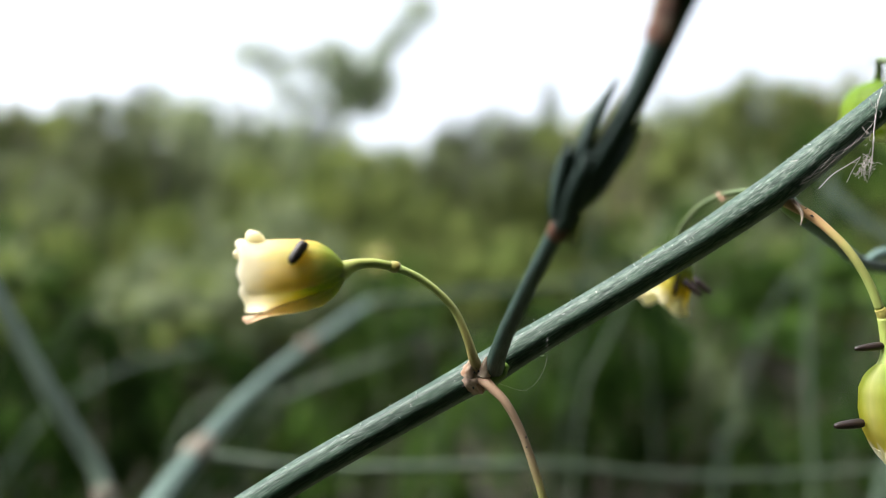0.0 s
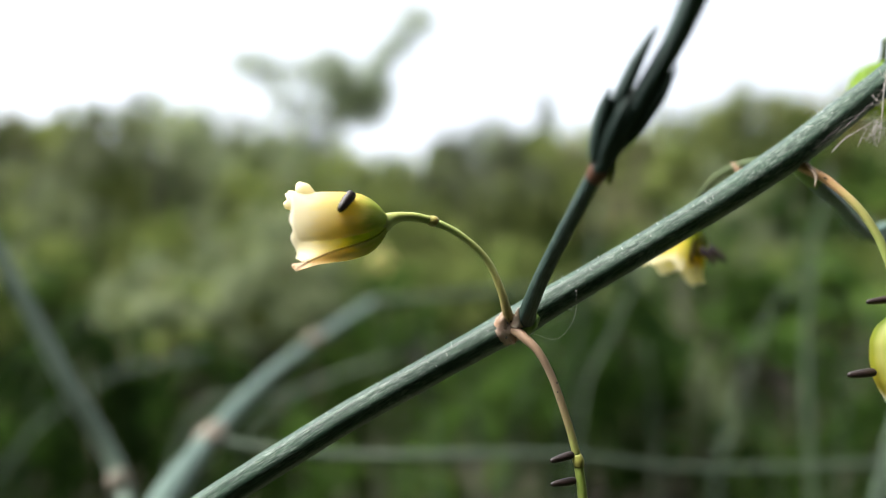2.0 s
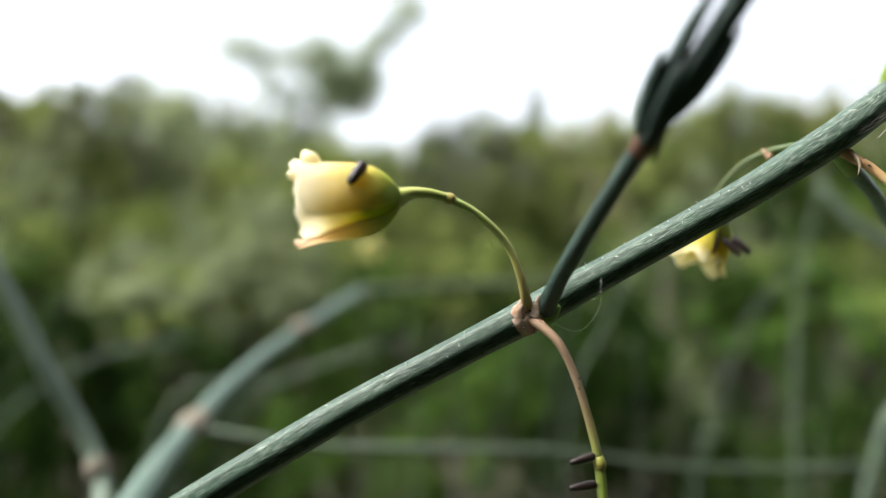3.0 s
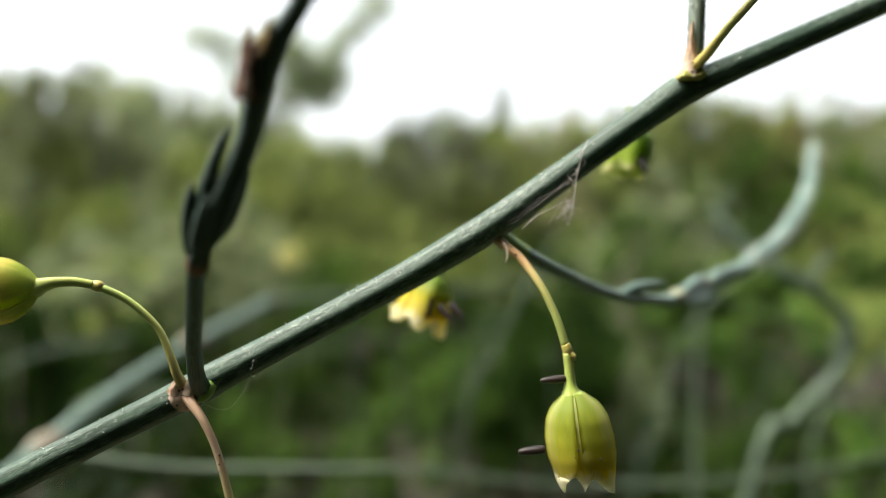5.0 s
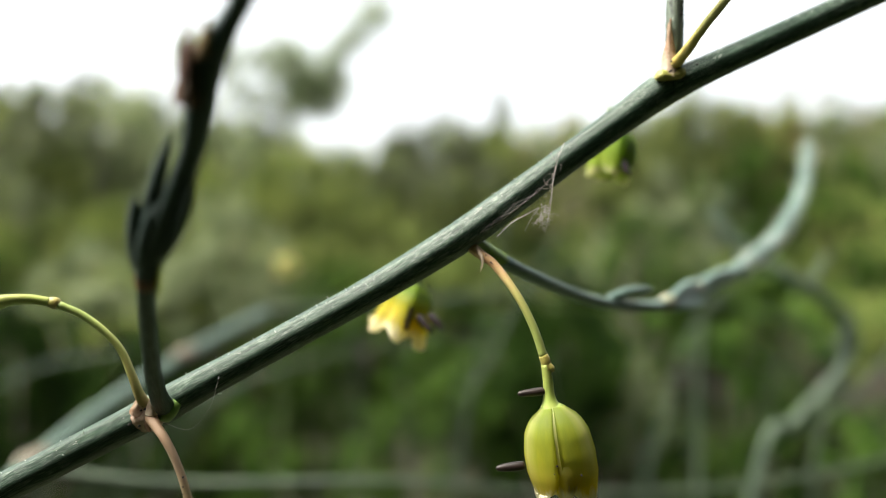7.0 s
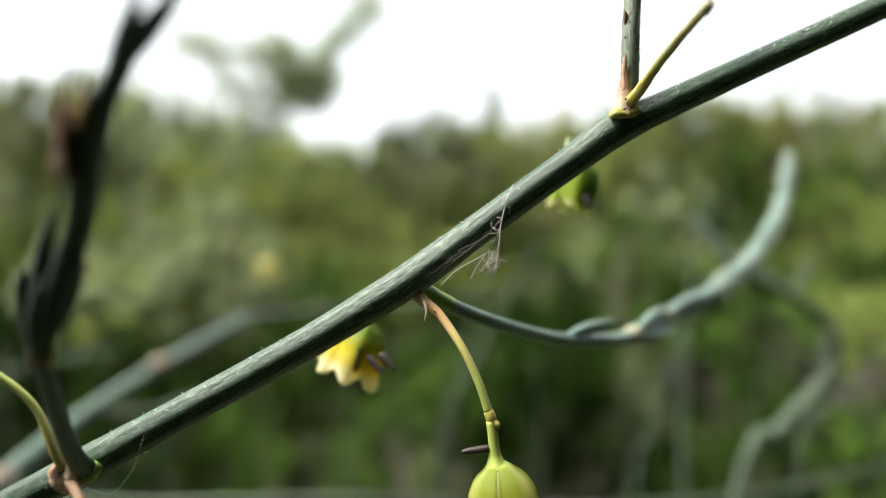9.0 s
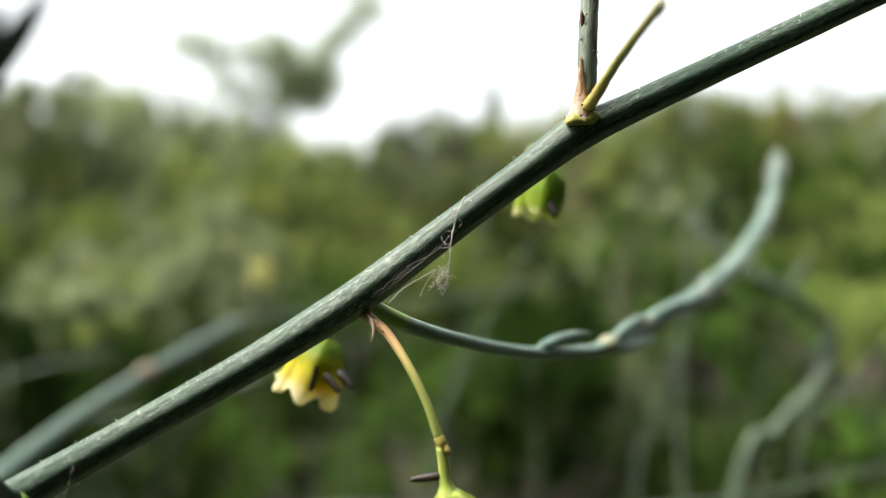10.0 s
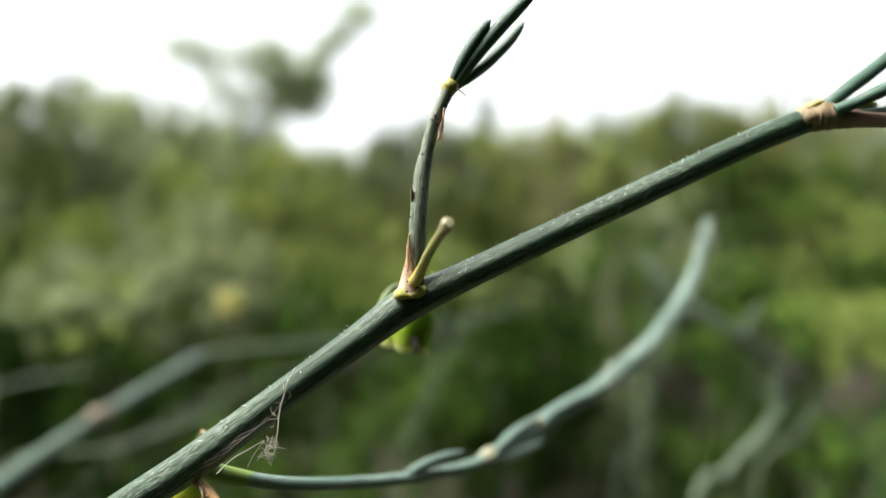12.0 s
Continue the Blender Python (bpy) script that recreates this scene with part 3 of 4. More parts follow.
def small_tree():
    """A sparse little tree that stands above the shrubs."""
    rng = np.random.RandomState(3)
    y = 5.0
    base = Vector((-1.05, y, 0))
    ob = root("small_tree", base, "thin sparse small tree above the shrubs", "tree")
    bm = bmesh.new()
    limbs = [[(-1.05, y, 0, 0.026), (-1.02, y, 0.8, 0.022), (-0.88, y, 1.4, 0.016), (-0.74, y, 1.7, 0.012), (-0.6, y, 1.92, 0.009)],
             [(-0.62, y, 1.98, 0.009), (-0.85, y, 2.1, 0.007), (-1.1, y, 2.12, 0.006), (-1.3, y, 2.15, 0.005), (-1.5, y, 2.13, 0.003)],
             [(-0.66, y, 1.84, 0.01), (-0.54, y + 0.1, 2.0, 0.008), (-0.45, y, 1.98, 0.007), (-0.4, y, 1.87, 0.005), (-0.4, y, 1.76, 0.003)],
             [(-0.58, y, 1.94, 0.01), (-0.42, y, 2.12, 0.009), (-0.3, y, 2.24, 0.007), (-0.18, y, 2.4, 0.005), (-0.08, y, 2.5, 0.003)],
             [(-0.62, y, 1.9, 0.009), (-0.74, y - 0.1, 2.08, 0.006), (-0.8, y - 0.1, 2.2, 0.004)],
             [(-0.6, y, 1.92, 0.008), (-0.52, y, 1.9, 0.006), (-0.47, y, 1.8, 0.004)],
             [(-0.76, y, 1.66, 0.012), (-0.92, y, 1.82, 0.008), (-1.05, y, 1.92, 0.005)],
             [(-0.85, y, 1.46, 0.01), (-1.0, y, 1.72, 0.008), (-1.14, y + 0.1, 1.9, 0.006), (-1.22, y, 2.08, 0.004)],
             [(-0.72, y, 1.74, 0.01), (-0.8, y + 0.1, 1.92, 0.007), (-0.92, y, 2.06, 0.004)],
             [(-0.66, y, 1.84, 0.009), (-0.7, y - 0.1, 1.98, 0.006), (-0.66, y - 0.1, 2.12, 0.004)],
             [(-0.7, y, 1.76, 0.009), (-0.56, y - 0.1, 1.78, 0.006), (-0.48, y - 0.1, 1.7, 0.004)]]
    places, normals, sizes = [], [], []
    thick = (0.6, 0.8, 0.8, 1.1, 0.8, 0.7, 0.6, 0.6, 0.7, 0.8, 0.7)
    for l, much in zip(limbs, thick):
        metre_tube(l, 7, 4, bm)
        run = [np.array(q[:3]) for q in spline(l, 12)]
        for p in run[len(run) // 3 if l is limbs[0] else 0:]:
            if rng.rand() > 0.72:
                continue
            way = rng.normal(size=3) * (1, 0.8, 0.9)
            end = p + way / np.linalg.norm(way) * rng.uniform(0.06, 0.2)
            metre_tube([(*p, 0.003), (*((p + end) / 2 + rng.normal(size=3) * 0.01), 0.0025), (*end, 0.0015)], 5, 2, bm)
            n = int(rng.uniform(18, 46) * much)
            f = rng.rand(n, 1)
            places += list(p + (end - p) * f + rng.normal(size=(n, 3)) * 0.04 - np.array(base))
            normals += list(rng.normal(size=(n, 3)))
            sizes += list(rng.uniform(0.013, 0.028, n))
    part("trunk", bm, M_BARK, ob)
    crown = new("crown", leaf_mesh("crown", places, normals, sizes, M_LEAF[7], rng))
    crown.parent = ob
    tagged(crown, kind="stuff")


small_tree()


def herbs():
    """Low leafy growth and short blades over the ground near the plant."""
    rng = np.random.RandomState(8)
    n = 26000
    a, d = rng.uniform(0, 2 * math.pi, n), 4.5 * np.sqrt(rng.rand(n))
    x, y = d * np.cos(a), d * np.sin(a)
    places = [np.array((p, q, ground_z(p, q) + 0.02 + 0.09 * h * h)) for p, q, h in zip(x, y, rng.rand(n))]
    normals = rng.normal(size=(n, 3)) * 0.6 + (0, 0, 0.8)
    tagged(new("herbs", leaf_mesh("herbs", places, normals, rng.uniform(0.012, 0.03, n), M_GRASS, rng, 0.45)), "low dark green herbs covering the soil", "ground cover", kind="stuff")


herbs()


# ---- blurred stems behind the flowering one ----
def back_stem():
    g = "asparagus stems"
    base = at(-6.5, 6, -70)
    ob = root("asparagus_plant", base, "pale grey-green asparagus stem with jointed side branches", "plant stem", g)
    part("main_stem", tube([(-6.5, 6, -70, 0.35), (-6, 6.5, -40, 0.32), (-5.2, 7.0, -15, 0.3), (-4.7, 8.0, -6.2, 0.26), (-4.45, 9.5, -4.2, 0.24), (-4.56, 12.6, -3.6, 0.2),
                            (-4.3, 15.5, -3.05, 0.18), (-3.75, 18.5, -2.55, 0.17), (-2.75, 24.9, -1.85, 0.19)], 14, 8, 0.04), M_FAR, ob)
    part("side_branch", tube([(-4.7, 8.0, -6.2, 0.15), (-5.2, 10.5, -5.4, 0.15), (-5.86, 12, -4.13, 0.15), (-6.81, 12, -2.36, 0.14), (-7.47, 12, -1.08, 0.13), (-8.04, 12, 0, 0.12), (-8.8, 12, 1.6, 0.1)], 12, 6), M_PALE, ob)
    part("side_branch", tube([(-4.56, 12.6, -3.6, 0.12), (-2.44, 13, -3.99, 0.09), (0.1, 13.5, -4.17, 0.085), (2.38, 14, -4.34, 0.07), (5.58, 15, -4.95, 0.06), (10.5, 16, -5.1, 0.06), (16, 18, -5.0, 0.05)], 12, 6), M_FAINT, ob)
    part("side_branch", tube([(-2.75, 24.9, -1.8, 0.14), (1.41, 27, -1.6, 0.13), (4.9, 28, -1.35, 0.11), (10, 30, -0.4, 0.07)], 10, 6), M_FAINT, ob)
    for p, q, r in (((-4.58, 12.3, -3.66), (-4.5, 13.0, -3.5), 0.26), ((-3.78, 18.2, -2.55), (-3.6, 19.0, -2.42), 0.23), ((-5.8, 11.9, -4.3), (-5.95, 12, -3.95), 0.18)):
        part("sheath", tube([(*p, r * 0.8), (*[(a + b) / 2 for a, b in zip(p, q)], r * 1.1), (*q, r * 0.85)], 12, 3), M_PINKISH, ob, "pinkish papery joint")


back_stem()


def far_shoot():
    base = at(9, 24, -70)
    ob = root("asparagus_plant", base, "pale curved asparagus shoot out of focus", "plant stem", "asparagus stems")
    part("main_stem", tube([(9, 24, -70, 0.25), (10.5, 22, -25, 0.22), (12.6, 20, -6.8, 0.2), (13.9, 20, -4.6, 0.19), (15.35, 20, -3.0, 0.2), (15.5, 20, -1.6, 0.2), (14.0, 20, -0.4, 0.19), (12.6, 20.5, 0.5, 0.2), (11.6, 21, 1.8, 0.14)], 12, 8, 0.12, 3), M_DULL, ob)
    for k, (x, z) in enumerate(((15.0, -2.6), (14.2, -0.7), (13.6, -5.2))):
        part("cladode", tube(spindle((x, 20, z), (x + 0.6, 19.8, z + 1.3), 0.1), 8, 4), M_DULL, ob)


far_shoot()


def stalk(points, label, mat=M_FAINT):
    base = at(*points[0][:3])
    ob = root("grass_stalk", base, label, "plant stalk", "thin stalks behind")
    part("stem", tube(points, 8, 6), mat, ob)


stalk([(4.2, 30, -70, 0.13), (4.6, 30, -20, 0.078), (4.8, 29, -8, 0.0715), (5.6, 28, -2.5, 0.065), (6.3, 28, 2, 0.065)], "thin grey-green stalk standing among the shrubs")
stalk([(9.5, 32, -70, 0.13), (9.2, 31, -20, 0.078), (9.0, 30, -8, 0.0715), (8.4, 29, -4.0, 0.078)], "thin grey-green stalk standing among the shrubs")
stalk([(15, 26, -70, 0.163), (14, 26, -20, 0.091), (13.6, 26, -6, 0.13), (13.8, 26, -1, 0.078), (14.6, 26, 3, 0.065)], "thin grey-green stalk standing among the shrubs")
stalk([(3.2, 20, -70, 0.0975), (3.4, 20, -20, 0.065), (3.7, 20, -6, 0.0585), (4.9, 20, -2.2, 0.052), (6.6, 20, 1.0, 0.0325)], "thin grey-green stalk standing among the shrubs")
stalk([(18, 24, -70, 0.0975), (17.5, 24, -20, 0.078), (17, 24, -7, 0.0715), (18.5, 24, -4.5, 0.065), (21, 24, -2.0, 0.039)], "thin grey-green stalk standing among the shrubs")
stalk([(-11, 22, -70, 0.13), (-10, 23, -20, 0.13), (-9.4, 24, -6.5, 0.078), (-5.5, 25, -5, 0.091), (-2, 26, -3.9, 0.065)], "thin grey-green stalk standing among the shrubs")


def far_stalks():
    """Slender bare shoots between the plant and the shrubs, each bent its own way."""
    rng = np.random.RandomState(17)
    for k in range(12):
        d = rng.uniform(45, 95)
        s, h, lean = -0.62 + 1.5 * (k + rng.rand()) / 12, rng.uniform(-0.2, 0.03), rng.normal() * 0.1
        r = rng.uniform(0.05, 0.11) * (0.4 + d / 60)
        top = h * d
        stalk([((s - 2.2 * lean) * d, d, -70, r * 1.5), ((s - 1.4 * lean) * d, d, -30, r * 1.2), ((s - lean) * d, d, top - 0.22 * d, r), ((s - 0.2 * lean) * d, d - 1, top - 0.08 * d, r * 0.9),
               ((s + 0.8 * lean) * d, d - 2, top, r * 0.7), ((s + 1.9 * lean) * d, d - 2, top + 0.03 * d, r * 0.4)], "slender grey-green shoot standing before the shrubs", M_FAINT if k % 4 else M_PALE)


far_stalks()


def yellow_flower():
    base = at(-2.7, 29.7, -0.9)
    ob = root("wild_flower", at(-3.4, 31, -70), "small yellow flower on a thin stalk", "flower")
    part("stalk", tube([(-3.4, 31, -70, 0.1), (-3.2, 30.5, -25, 0.08), (-2.8, 29.9, -4, 0.05), (-2.7, 29.75, -0.7, 0.04)], 7, 6), M_PEDD, ob)
    for k in range(5):
        a = 2 * math.pi * k / 5
        part("petal", tube([(-2.7, 29.7, -0.3, 0.06), (-2.7 + 0.3 * math.cos(a), 29.5, -0.3 + 0.3 * math.sin(a), 0.2), (-2.7 + 0.62 * math.cos(a), 29.5, -0.3 + 0.62 * math.sin(a), 0.08)], 8, 4), M_YELLOW, ob)


yellow_flower()


# ---- the flowering asparagus stem in focus ----
plant = root("asparagus_plant", at(-9, 5.5, -70), "grey-green asparagus stem with yellow bell flowers and jointed side shoots", "asparagus plant")
part("main_stem", tube([(-9, 5.5, -70, 0.2), (-8.4, 5.2, -40, 0.17), (-6.8, 4.9, -12, 0.14), (-4.6, 4.6, -4.2, 0.12), (-2.9, 4.5, -2.68, 0.108), (-2.0, 4.5, -2.075, 0.102), (-1.0, 4.54, -1.463, 0.1), (-0.4, 4.57, -1.14, 0.1),
                        (0.05, 4.59, -0.9, 0.105), (0.26, 4.6, -0.79, 0.115), (0.5, 4.61, -0.65, 0.106), (0.9, 4.63, -0.427, 0.1), (1.6, 4.66, -0.03, 0.103), (2.1, 4.69, 0.28, 0.112), (2.35, 4.7, 0.45, 0.112),
                        (2.9, 4.71, 0.868, 0.1), (3.35, 4.71, 1.205, 0.103), (3.66, 4.72, 1.435, 0.118), (4.0, 4.73, 1.605, 0.1), (4.5, 4.75, 1.845, 0.094), (5.2, 4.76, 2.18, 0.092), (6.0, 4.77, 2.56, 0.09), (6.4, 4.78, 2.73, 0.092), (6.62, 4.78, 2.81, 0.085)],
                       48, 8, 0.022, 8, rough=0.012), M_STEM, plant)

# first node: bud scale, flower on an arched pedicel, hanging pedicel, side shoot towards the viewer
part("sheath", sheath_bm((0.15, 4.5, -0.8), (0.185, 4.45, -0.655), (-0.4, -0.8, 0.1), 0.05, 1.5, seed=1, power=1.0), M_PINK, plant, "pale pinkish papery scale")
part("sheath", sheath_bm((0.25, 4.47, -0.79), (0.262, 4.42, -0.675), (0.15, -0.9, 0.2), 0.042, 1.4, seed=2, power=0.8), M_PINK, plant, "pale pinkish papery scale")
part("sheath", sheath_bm((0.2, 4.52, -0.78), (0.235, 4.47, -0.92), (-0.1, -0.9, -0.1), 0.055, 1.3, seed=3, power=0.6), M_SHEATH, plant, "brown dry scale")
part("node_collar", tube([(0.145, 4.575, -0.86, 0.088), (0.18, 4.562, -0.838, 0.103), (0.225, 4.56, -0.81, 0.1), (0.26, 4.57, -0.785, 0.085)], 24, 5, 0.05, 5, rough=0.12), M_NODE, plant, "brown ring at the joint")
part("axil", tube([(0.31, 4.53, -0.83, 0.05), (0.345, 4.5, -0.785, 0.056), (0.385, 4.52, -0.735, 0.04)], 12, 4), M_AXIL, plant, "fresh green skin in the fork")
ped = part("pedicel", tube([(0.22, 4.52, -0.79, 0.04), (0.18, 4.44, -0.68, 0.033), (0.145, 4.41, -0.56, 0.027), (0.075, 4.4, -0.39, 0.024), (-0.02, 4.38, -0.27, 0.023), (-0.15, 4.36, -0.165, 0.024), (-0.28, 4.33, -0.10, 0.026)], 12, 6), M_PEDARCH, plant, "arched yellow-green flower stalk")
part("joint", tube([(-0.275, 4.335, -0.1, 0.026), (-0.295, 4.33, -0.092, 0.038), (-0.325, 4.325, -0.085, 0.034), (-0.34, 4.32, -0.08, 0.028)], 12, 3), M_JOINT, ped)
part("pedicel", tube([(-0.33, 4.32, -0.083, 0.028), (-0.42, 4.28, -0.065, 0.03), (-0.51, 4.23, -0.066, 0.034), (-0.57, 4.2, -0.082, 0.045), (-0.605, 4.184, -0.097, 0.06), (-0.635, 4.175, -0.102, 0.07)], 14, 6), M_PED, plant)
flower(plant, (-0.6, 4.18, -0.098), (-1.16, 4.09, -0.152),
       [(0, 0.054), (0.05, 0.1), (0.12, 0.15), (0.24, 0.194), (0.42, 0.216), (0.6, 0.222), (0.9, 0.224), (1.0, 0.226)],
       [(0, 0.9), (0.3, 0.98), (0.7, 1.0), (0.88, 0.97), (0.96, 0.94), (1.0, 0.86)],
       M_TEPAL, "cream-yellow bell flower, green at its base", (0.1, 0.3, 0.2, 0.0, 0.12, 0.02), turn0=radians(38), seed=2, reach=(1.03, 1.06, 1.04, 1.0, 1.07, 1.03), core=0.05, groove=0.012,
       wide=(1.06, 0.8, 1, 0.8, 0.78, 1), ruffles=(0.012, 0.012, 0.01, 0.01, 0.006, 0.012), odd={4: M_TEPALB, 5: M_TEPALC}, taper=(0, 0, 0, 0, 0.92, 0.12), inset=0.03, notch=0.01, corner=0.02, wavy=0.007)
part("rolled_edge", tube([(-1.03, 4.07, 0.02, 0.03), (-1.075, 4.06, 0.07, 0.046), (-1.11, 4.05, 0.105, 0.046), (-1.135, 4.05, 0.138, 0.02)], 14, 5, rough=0.12), M_CREAM, plant, "cream rolled-back tepal edge")
part("rolled_edge", tube([(-1.07, 4.07, 0.0, 0.03), (-1.14, 4.05, 0.012, 0.046), (-1.18, 4.05, 0.01, 0.044), (-1.22, 4.05, 0.002, 0.02)], 14, 5, rough=0.12), M_CREAM, plant, "cream rolled-back tepal edge")
egg((-0.79, 3.98, 0.07), (-0.865, 3.91, -0.05), 0.033)

down = part("pedicel", tube([(0.22, 4.5, -0.81, 0.042), (0.29, 4.42, -0.868, 0.032), (0.38, 4.36, -0.96, 0.027), (0.47, 4.34, -1.14, 0.025), (0.56, 4.32, -1.42, 0.026), (0.615, 4.3, -1.64, 0.027)], 12, 6, rough=0.06), M_PEDDOWN, plant, "brownish drooping flower stalk")
part("joint", tube([(0.61, 4.3, -1.62, 0.028), (0.62, 4.3, -1.66, 0.04), (0.625, 4.3, -1.7, 0.034)], 10, 3), M_JOINT, down)
part("pedicel", tube([(0.62, 4.3, -1.68, 0.03), (0.64, 4.3, -1.84, 0.032), (0.65, 4.3, -2.0, 0.034), (0.65, 4.3, -2.1, 0.04)], 10, 5), M_PED, plant)
egg((0.59, 4.3, -1.62), (0.43, 4.25, -1.65))
egg((0.6, 4.3, -1.79), (0.43, 4.25, -1.80))

shoot = part("side_shoot", tube([(0.32, 4.56, -0.8, 0.07), (0.325, 4.36, -0.675, 0.056), (0.37, 4.1, -0.47, 0.05), (0.46, 3.75, -0.19, 0.046), (0.56, 3.4, 0.09, 0.046), (0.59, 3.34, 0.15, 0.052), (0.71, 3.2, 0.38, 0.054),
                                 (0.86, 3.06, 0.66, 0.055), (0.93, 2.94, 0.85, 0.062), (1.0, 2.83, 1.03, 0.064), (1.08, 2.76, 1.15, 0.05), (1.16, 2.7, 1.25, 0.045)], 14, 6, 0.06, 5, rough=0.05), M_SHOOT, plant, "dark green side shoot")
part("sheath", tube([(0.552, 3.42, 0.065, 0.047), (0.572, 3.38, 0.11, 0.057), (0.588, 3.345, 0.165, 0.052)], 12, 3, rough=0.15), M_RUST, shoot, "rusty brown joint")
part("sheath", sheath_bm((0.6, 3.37, 0.04), (0.66, 3.3, 0.2), (0.9, 0.3, -0.2), 0.035, 1.0, seed=5), M_OLIVE, shoot, "thin yellowish scale")
for a, b, r, bend in (((0.545, 3.36, 0.12), (0.589, 3.168, 0.5), 0.04, (-0.014, 0, 0.0)), ((0.575, 3.34, 0.15), (0.792, 3.03, 0.765), 0.041, (-0.03, 0, 0.012)),
                      ((0.57, 3.31, 0.14), (0.7, 3.14, 0.47), 0.042, (-0.012, 0, 0.01)), ((0.6, 3.36, 0.15), (0.74, 3.22, 0.42), 0.04, (0.012, 0, -0.012)),
                      ((0.62, 3.33, 0.17), (0.885, 3.05, 0.575), 0.034, (0.022, 0, -0.022))):
    part("cladode", tube(spindle(a, b, r, bend), 10, 5, 0.06, 3), M_SHOOT, shoot)
tatter = np.random.RandomState(31)
for k in range(10):
    x, y, z = (0.945, 2.86, 0.88) + tatter.normal(size=3) * (0.016, 0.02, 0.035)
    part("bud_scale", sheath_bm((x, y, z), (x + 0.01 + 0.035 * tatter.normal(), y - 0.1, z + tatter.uniform(0.14, 0.26)), (-0.9 + 0.8 * tatter.rand(), -0.3, 0.2), tatter.uniform(0.05, 0.085), 1.2, seed=60 + k, power=tatter.uniform(0.4, 1.0)),
         M_RUST if k % 3 else M_TAN, shoot, "ragged rusty bud scale")
part("bud_scale", sheath_bm((1.0, 2.8, 1.05), (1.02, 2.72, 1.18), (-0.6, -0.5, 0.2), 0.05, 1.3, seed=75), M_MUSTARD, shoot, "mustard bud scale")
part("cladode", tube(spindle((1.11, 2.7, 1.19), (1.27, 2.55, 1.48), 0.035), 10, 5), M_SHOOT, shoot)
part("cladode", tube(spindle((1.13, 2.69, 1.2), (1.42, 2.55, 1.5), 0.045), 10, 5), M_SHOOT, shoot)

# second node: hanging flower, long bluish shoot, flower behind
ped3 = part("pedicel", tube([(2.26, 4.69, 0.34, 0.046), (2.36, 4.66, 0.26, 0.035), (2.47, 4.6, 0.17, 0.029), (2.6, 4.49, -0.02, 0.026), (2.7, 4.44, -0.22, 0.0265), (2.77, 4.42, -0.42, 0.028)], 12, 7, rough=0.03), M_PEDHANG, plant, "flower stalk, orange at its foot, green below")
part("knob", tube([(2.8, 4.41, -0.47, 0.02), (2.818, 4.4, -0.49, 0.021), (2.828, 4.4, -0.515, 0.012)], 8, 3, rough=0.2), M_JOINT, ped3)
part("joint", tube([(2.765, 4.42, -0.41, 0.03), (2.78, 4.42, -0.44, 0.035), (2.79, 4.42, -0.48, 0.034), (2.795, 4.42, -0.51, 0.033)], 12, 3, rough=0.14), M_JOINT, ped3)
part("pedicel", tube([(2.785, 4.42, -0.47, 0.033), (2.8, 4.42, -0.58, 0.034), (2.81, 4.42, -0.68, 0.04), (2.82, 4.42, -0.75, 0.068), (2.825, 4.42, -0.79, 0.105)], 14, 6), M_PED, plant)
flower(plant, (2.835, 4.42, -0.74), (2.935, 4.42, -1.39),
       [(0, 0.072), (0.05, 0.112), (0.12, 0.17), (0.25, 0.213), (0.45, 0.232), (0.65, 0.226), (0.82, 0.196), (0.92, 0.172), (1.0, 0.168)],
       [(0, 1.0), (0.4, 1.0), (0.72, 0.97), (0.86, 0.84), (0.94, 0.5), (1.0, 0.1)],
       M_TEPALG, "closed yellow-green hanging bell flower with ragged pale tips", (0.15, 0.1, 0.2, 0.1, 0.15, 0.1), turn0=0.25, seed=3, reach=(1.0, 0.94, 1.02, 0.95, 1.0, 0.93), core=0.085, groove=0.008, inset=0.02)
egg((2.78, 4.42, -0.645), (2.6, 4.42, -0.665))
egg((2.655, 4.43, -1.135), (2.465, 4.43, -1.155), 0.03)
part("spur", tube([(2.34, 4.64, 0.3, 0.013), (2.375, 4.61, 0.23, 0.012), (2.378, 4.6, 0.18, 0.008), (2.365, 4.6, 0.13, 0.002)], 8, 5), M_PINK, plant, "thin whitish spur")
wavy = part("side_shoot", tube([(2.28, 4.74, 0.37, 0.06), (2.5, 4.92, 0.24, 0.055), (2.9, 5.25, 0.07, 0.052), (3.55, 5.95, -0.14, 0.052), (4.1, 6.42, -0.22, 0.055), (4.57, 6.85, -0.23, 0.065), (5.18, 7.6, -0.14, 0.1), (5.7, 8.1, 0.0, 0.1), (6.22, 8.6, 0.11, 0.1),
                                (6.85, 9.2, 0.34, 0.12), (7.42, 9.8, 0.58, 0.11), (8.1, 10.5, 1.02, 0.11), (8.7, 11.2, 1.56, 0.1), (9.25, 12, 2.1, 0.085), (9.55, 12.5, 2.5, 0.05)], 14, 7, 0.05, 5), M_BLUE, plant, "bluish green curved side shoot")
part("axil", tube([(2.3, 4.75, 0.365, 0.064), (2.42, 4.85, 0.285, 0.062), (2.54, 4.95, 0.222, 0.058), (2.62, 5.02, 0.185, 0.05)], 12, 5), M_AXIL, wavy, "fresh green base of the shoot")
part("cladode", tube(spindle((3.7, 6.1, -0.15), (4.3, 6.5, -0.06), 0.05, (0, 0, 0.03)), 10, 5), M_BLUE, wavy)
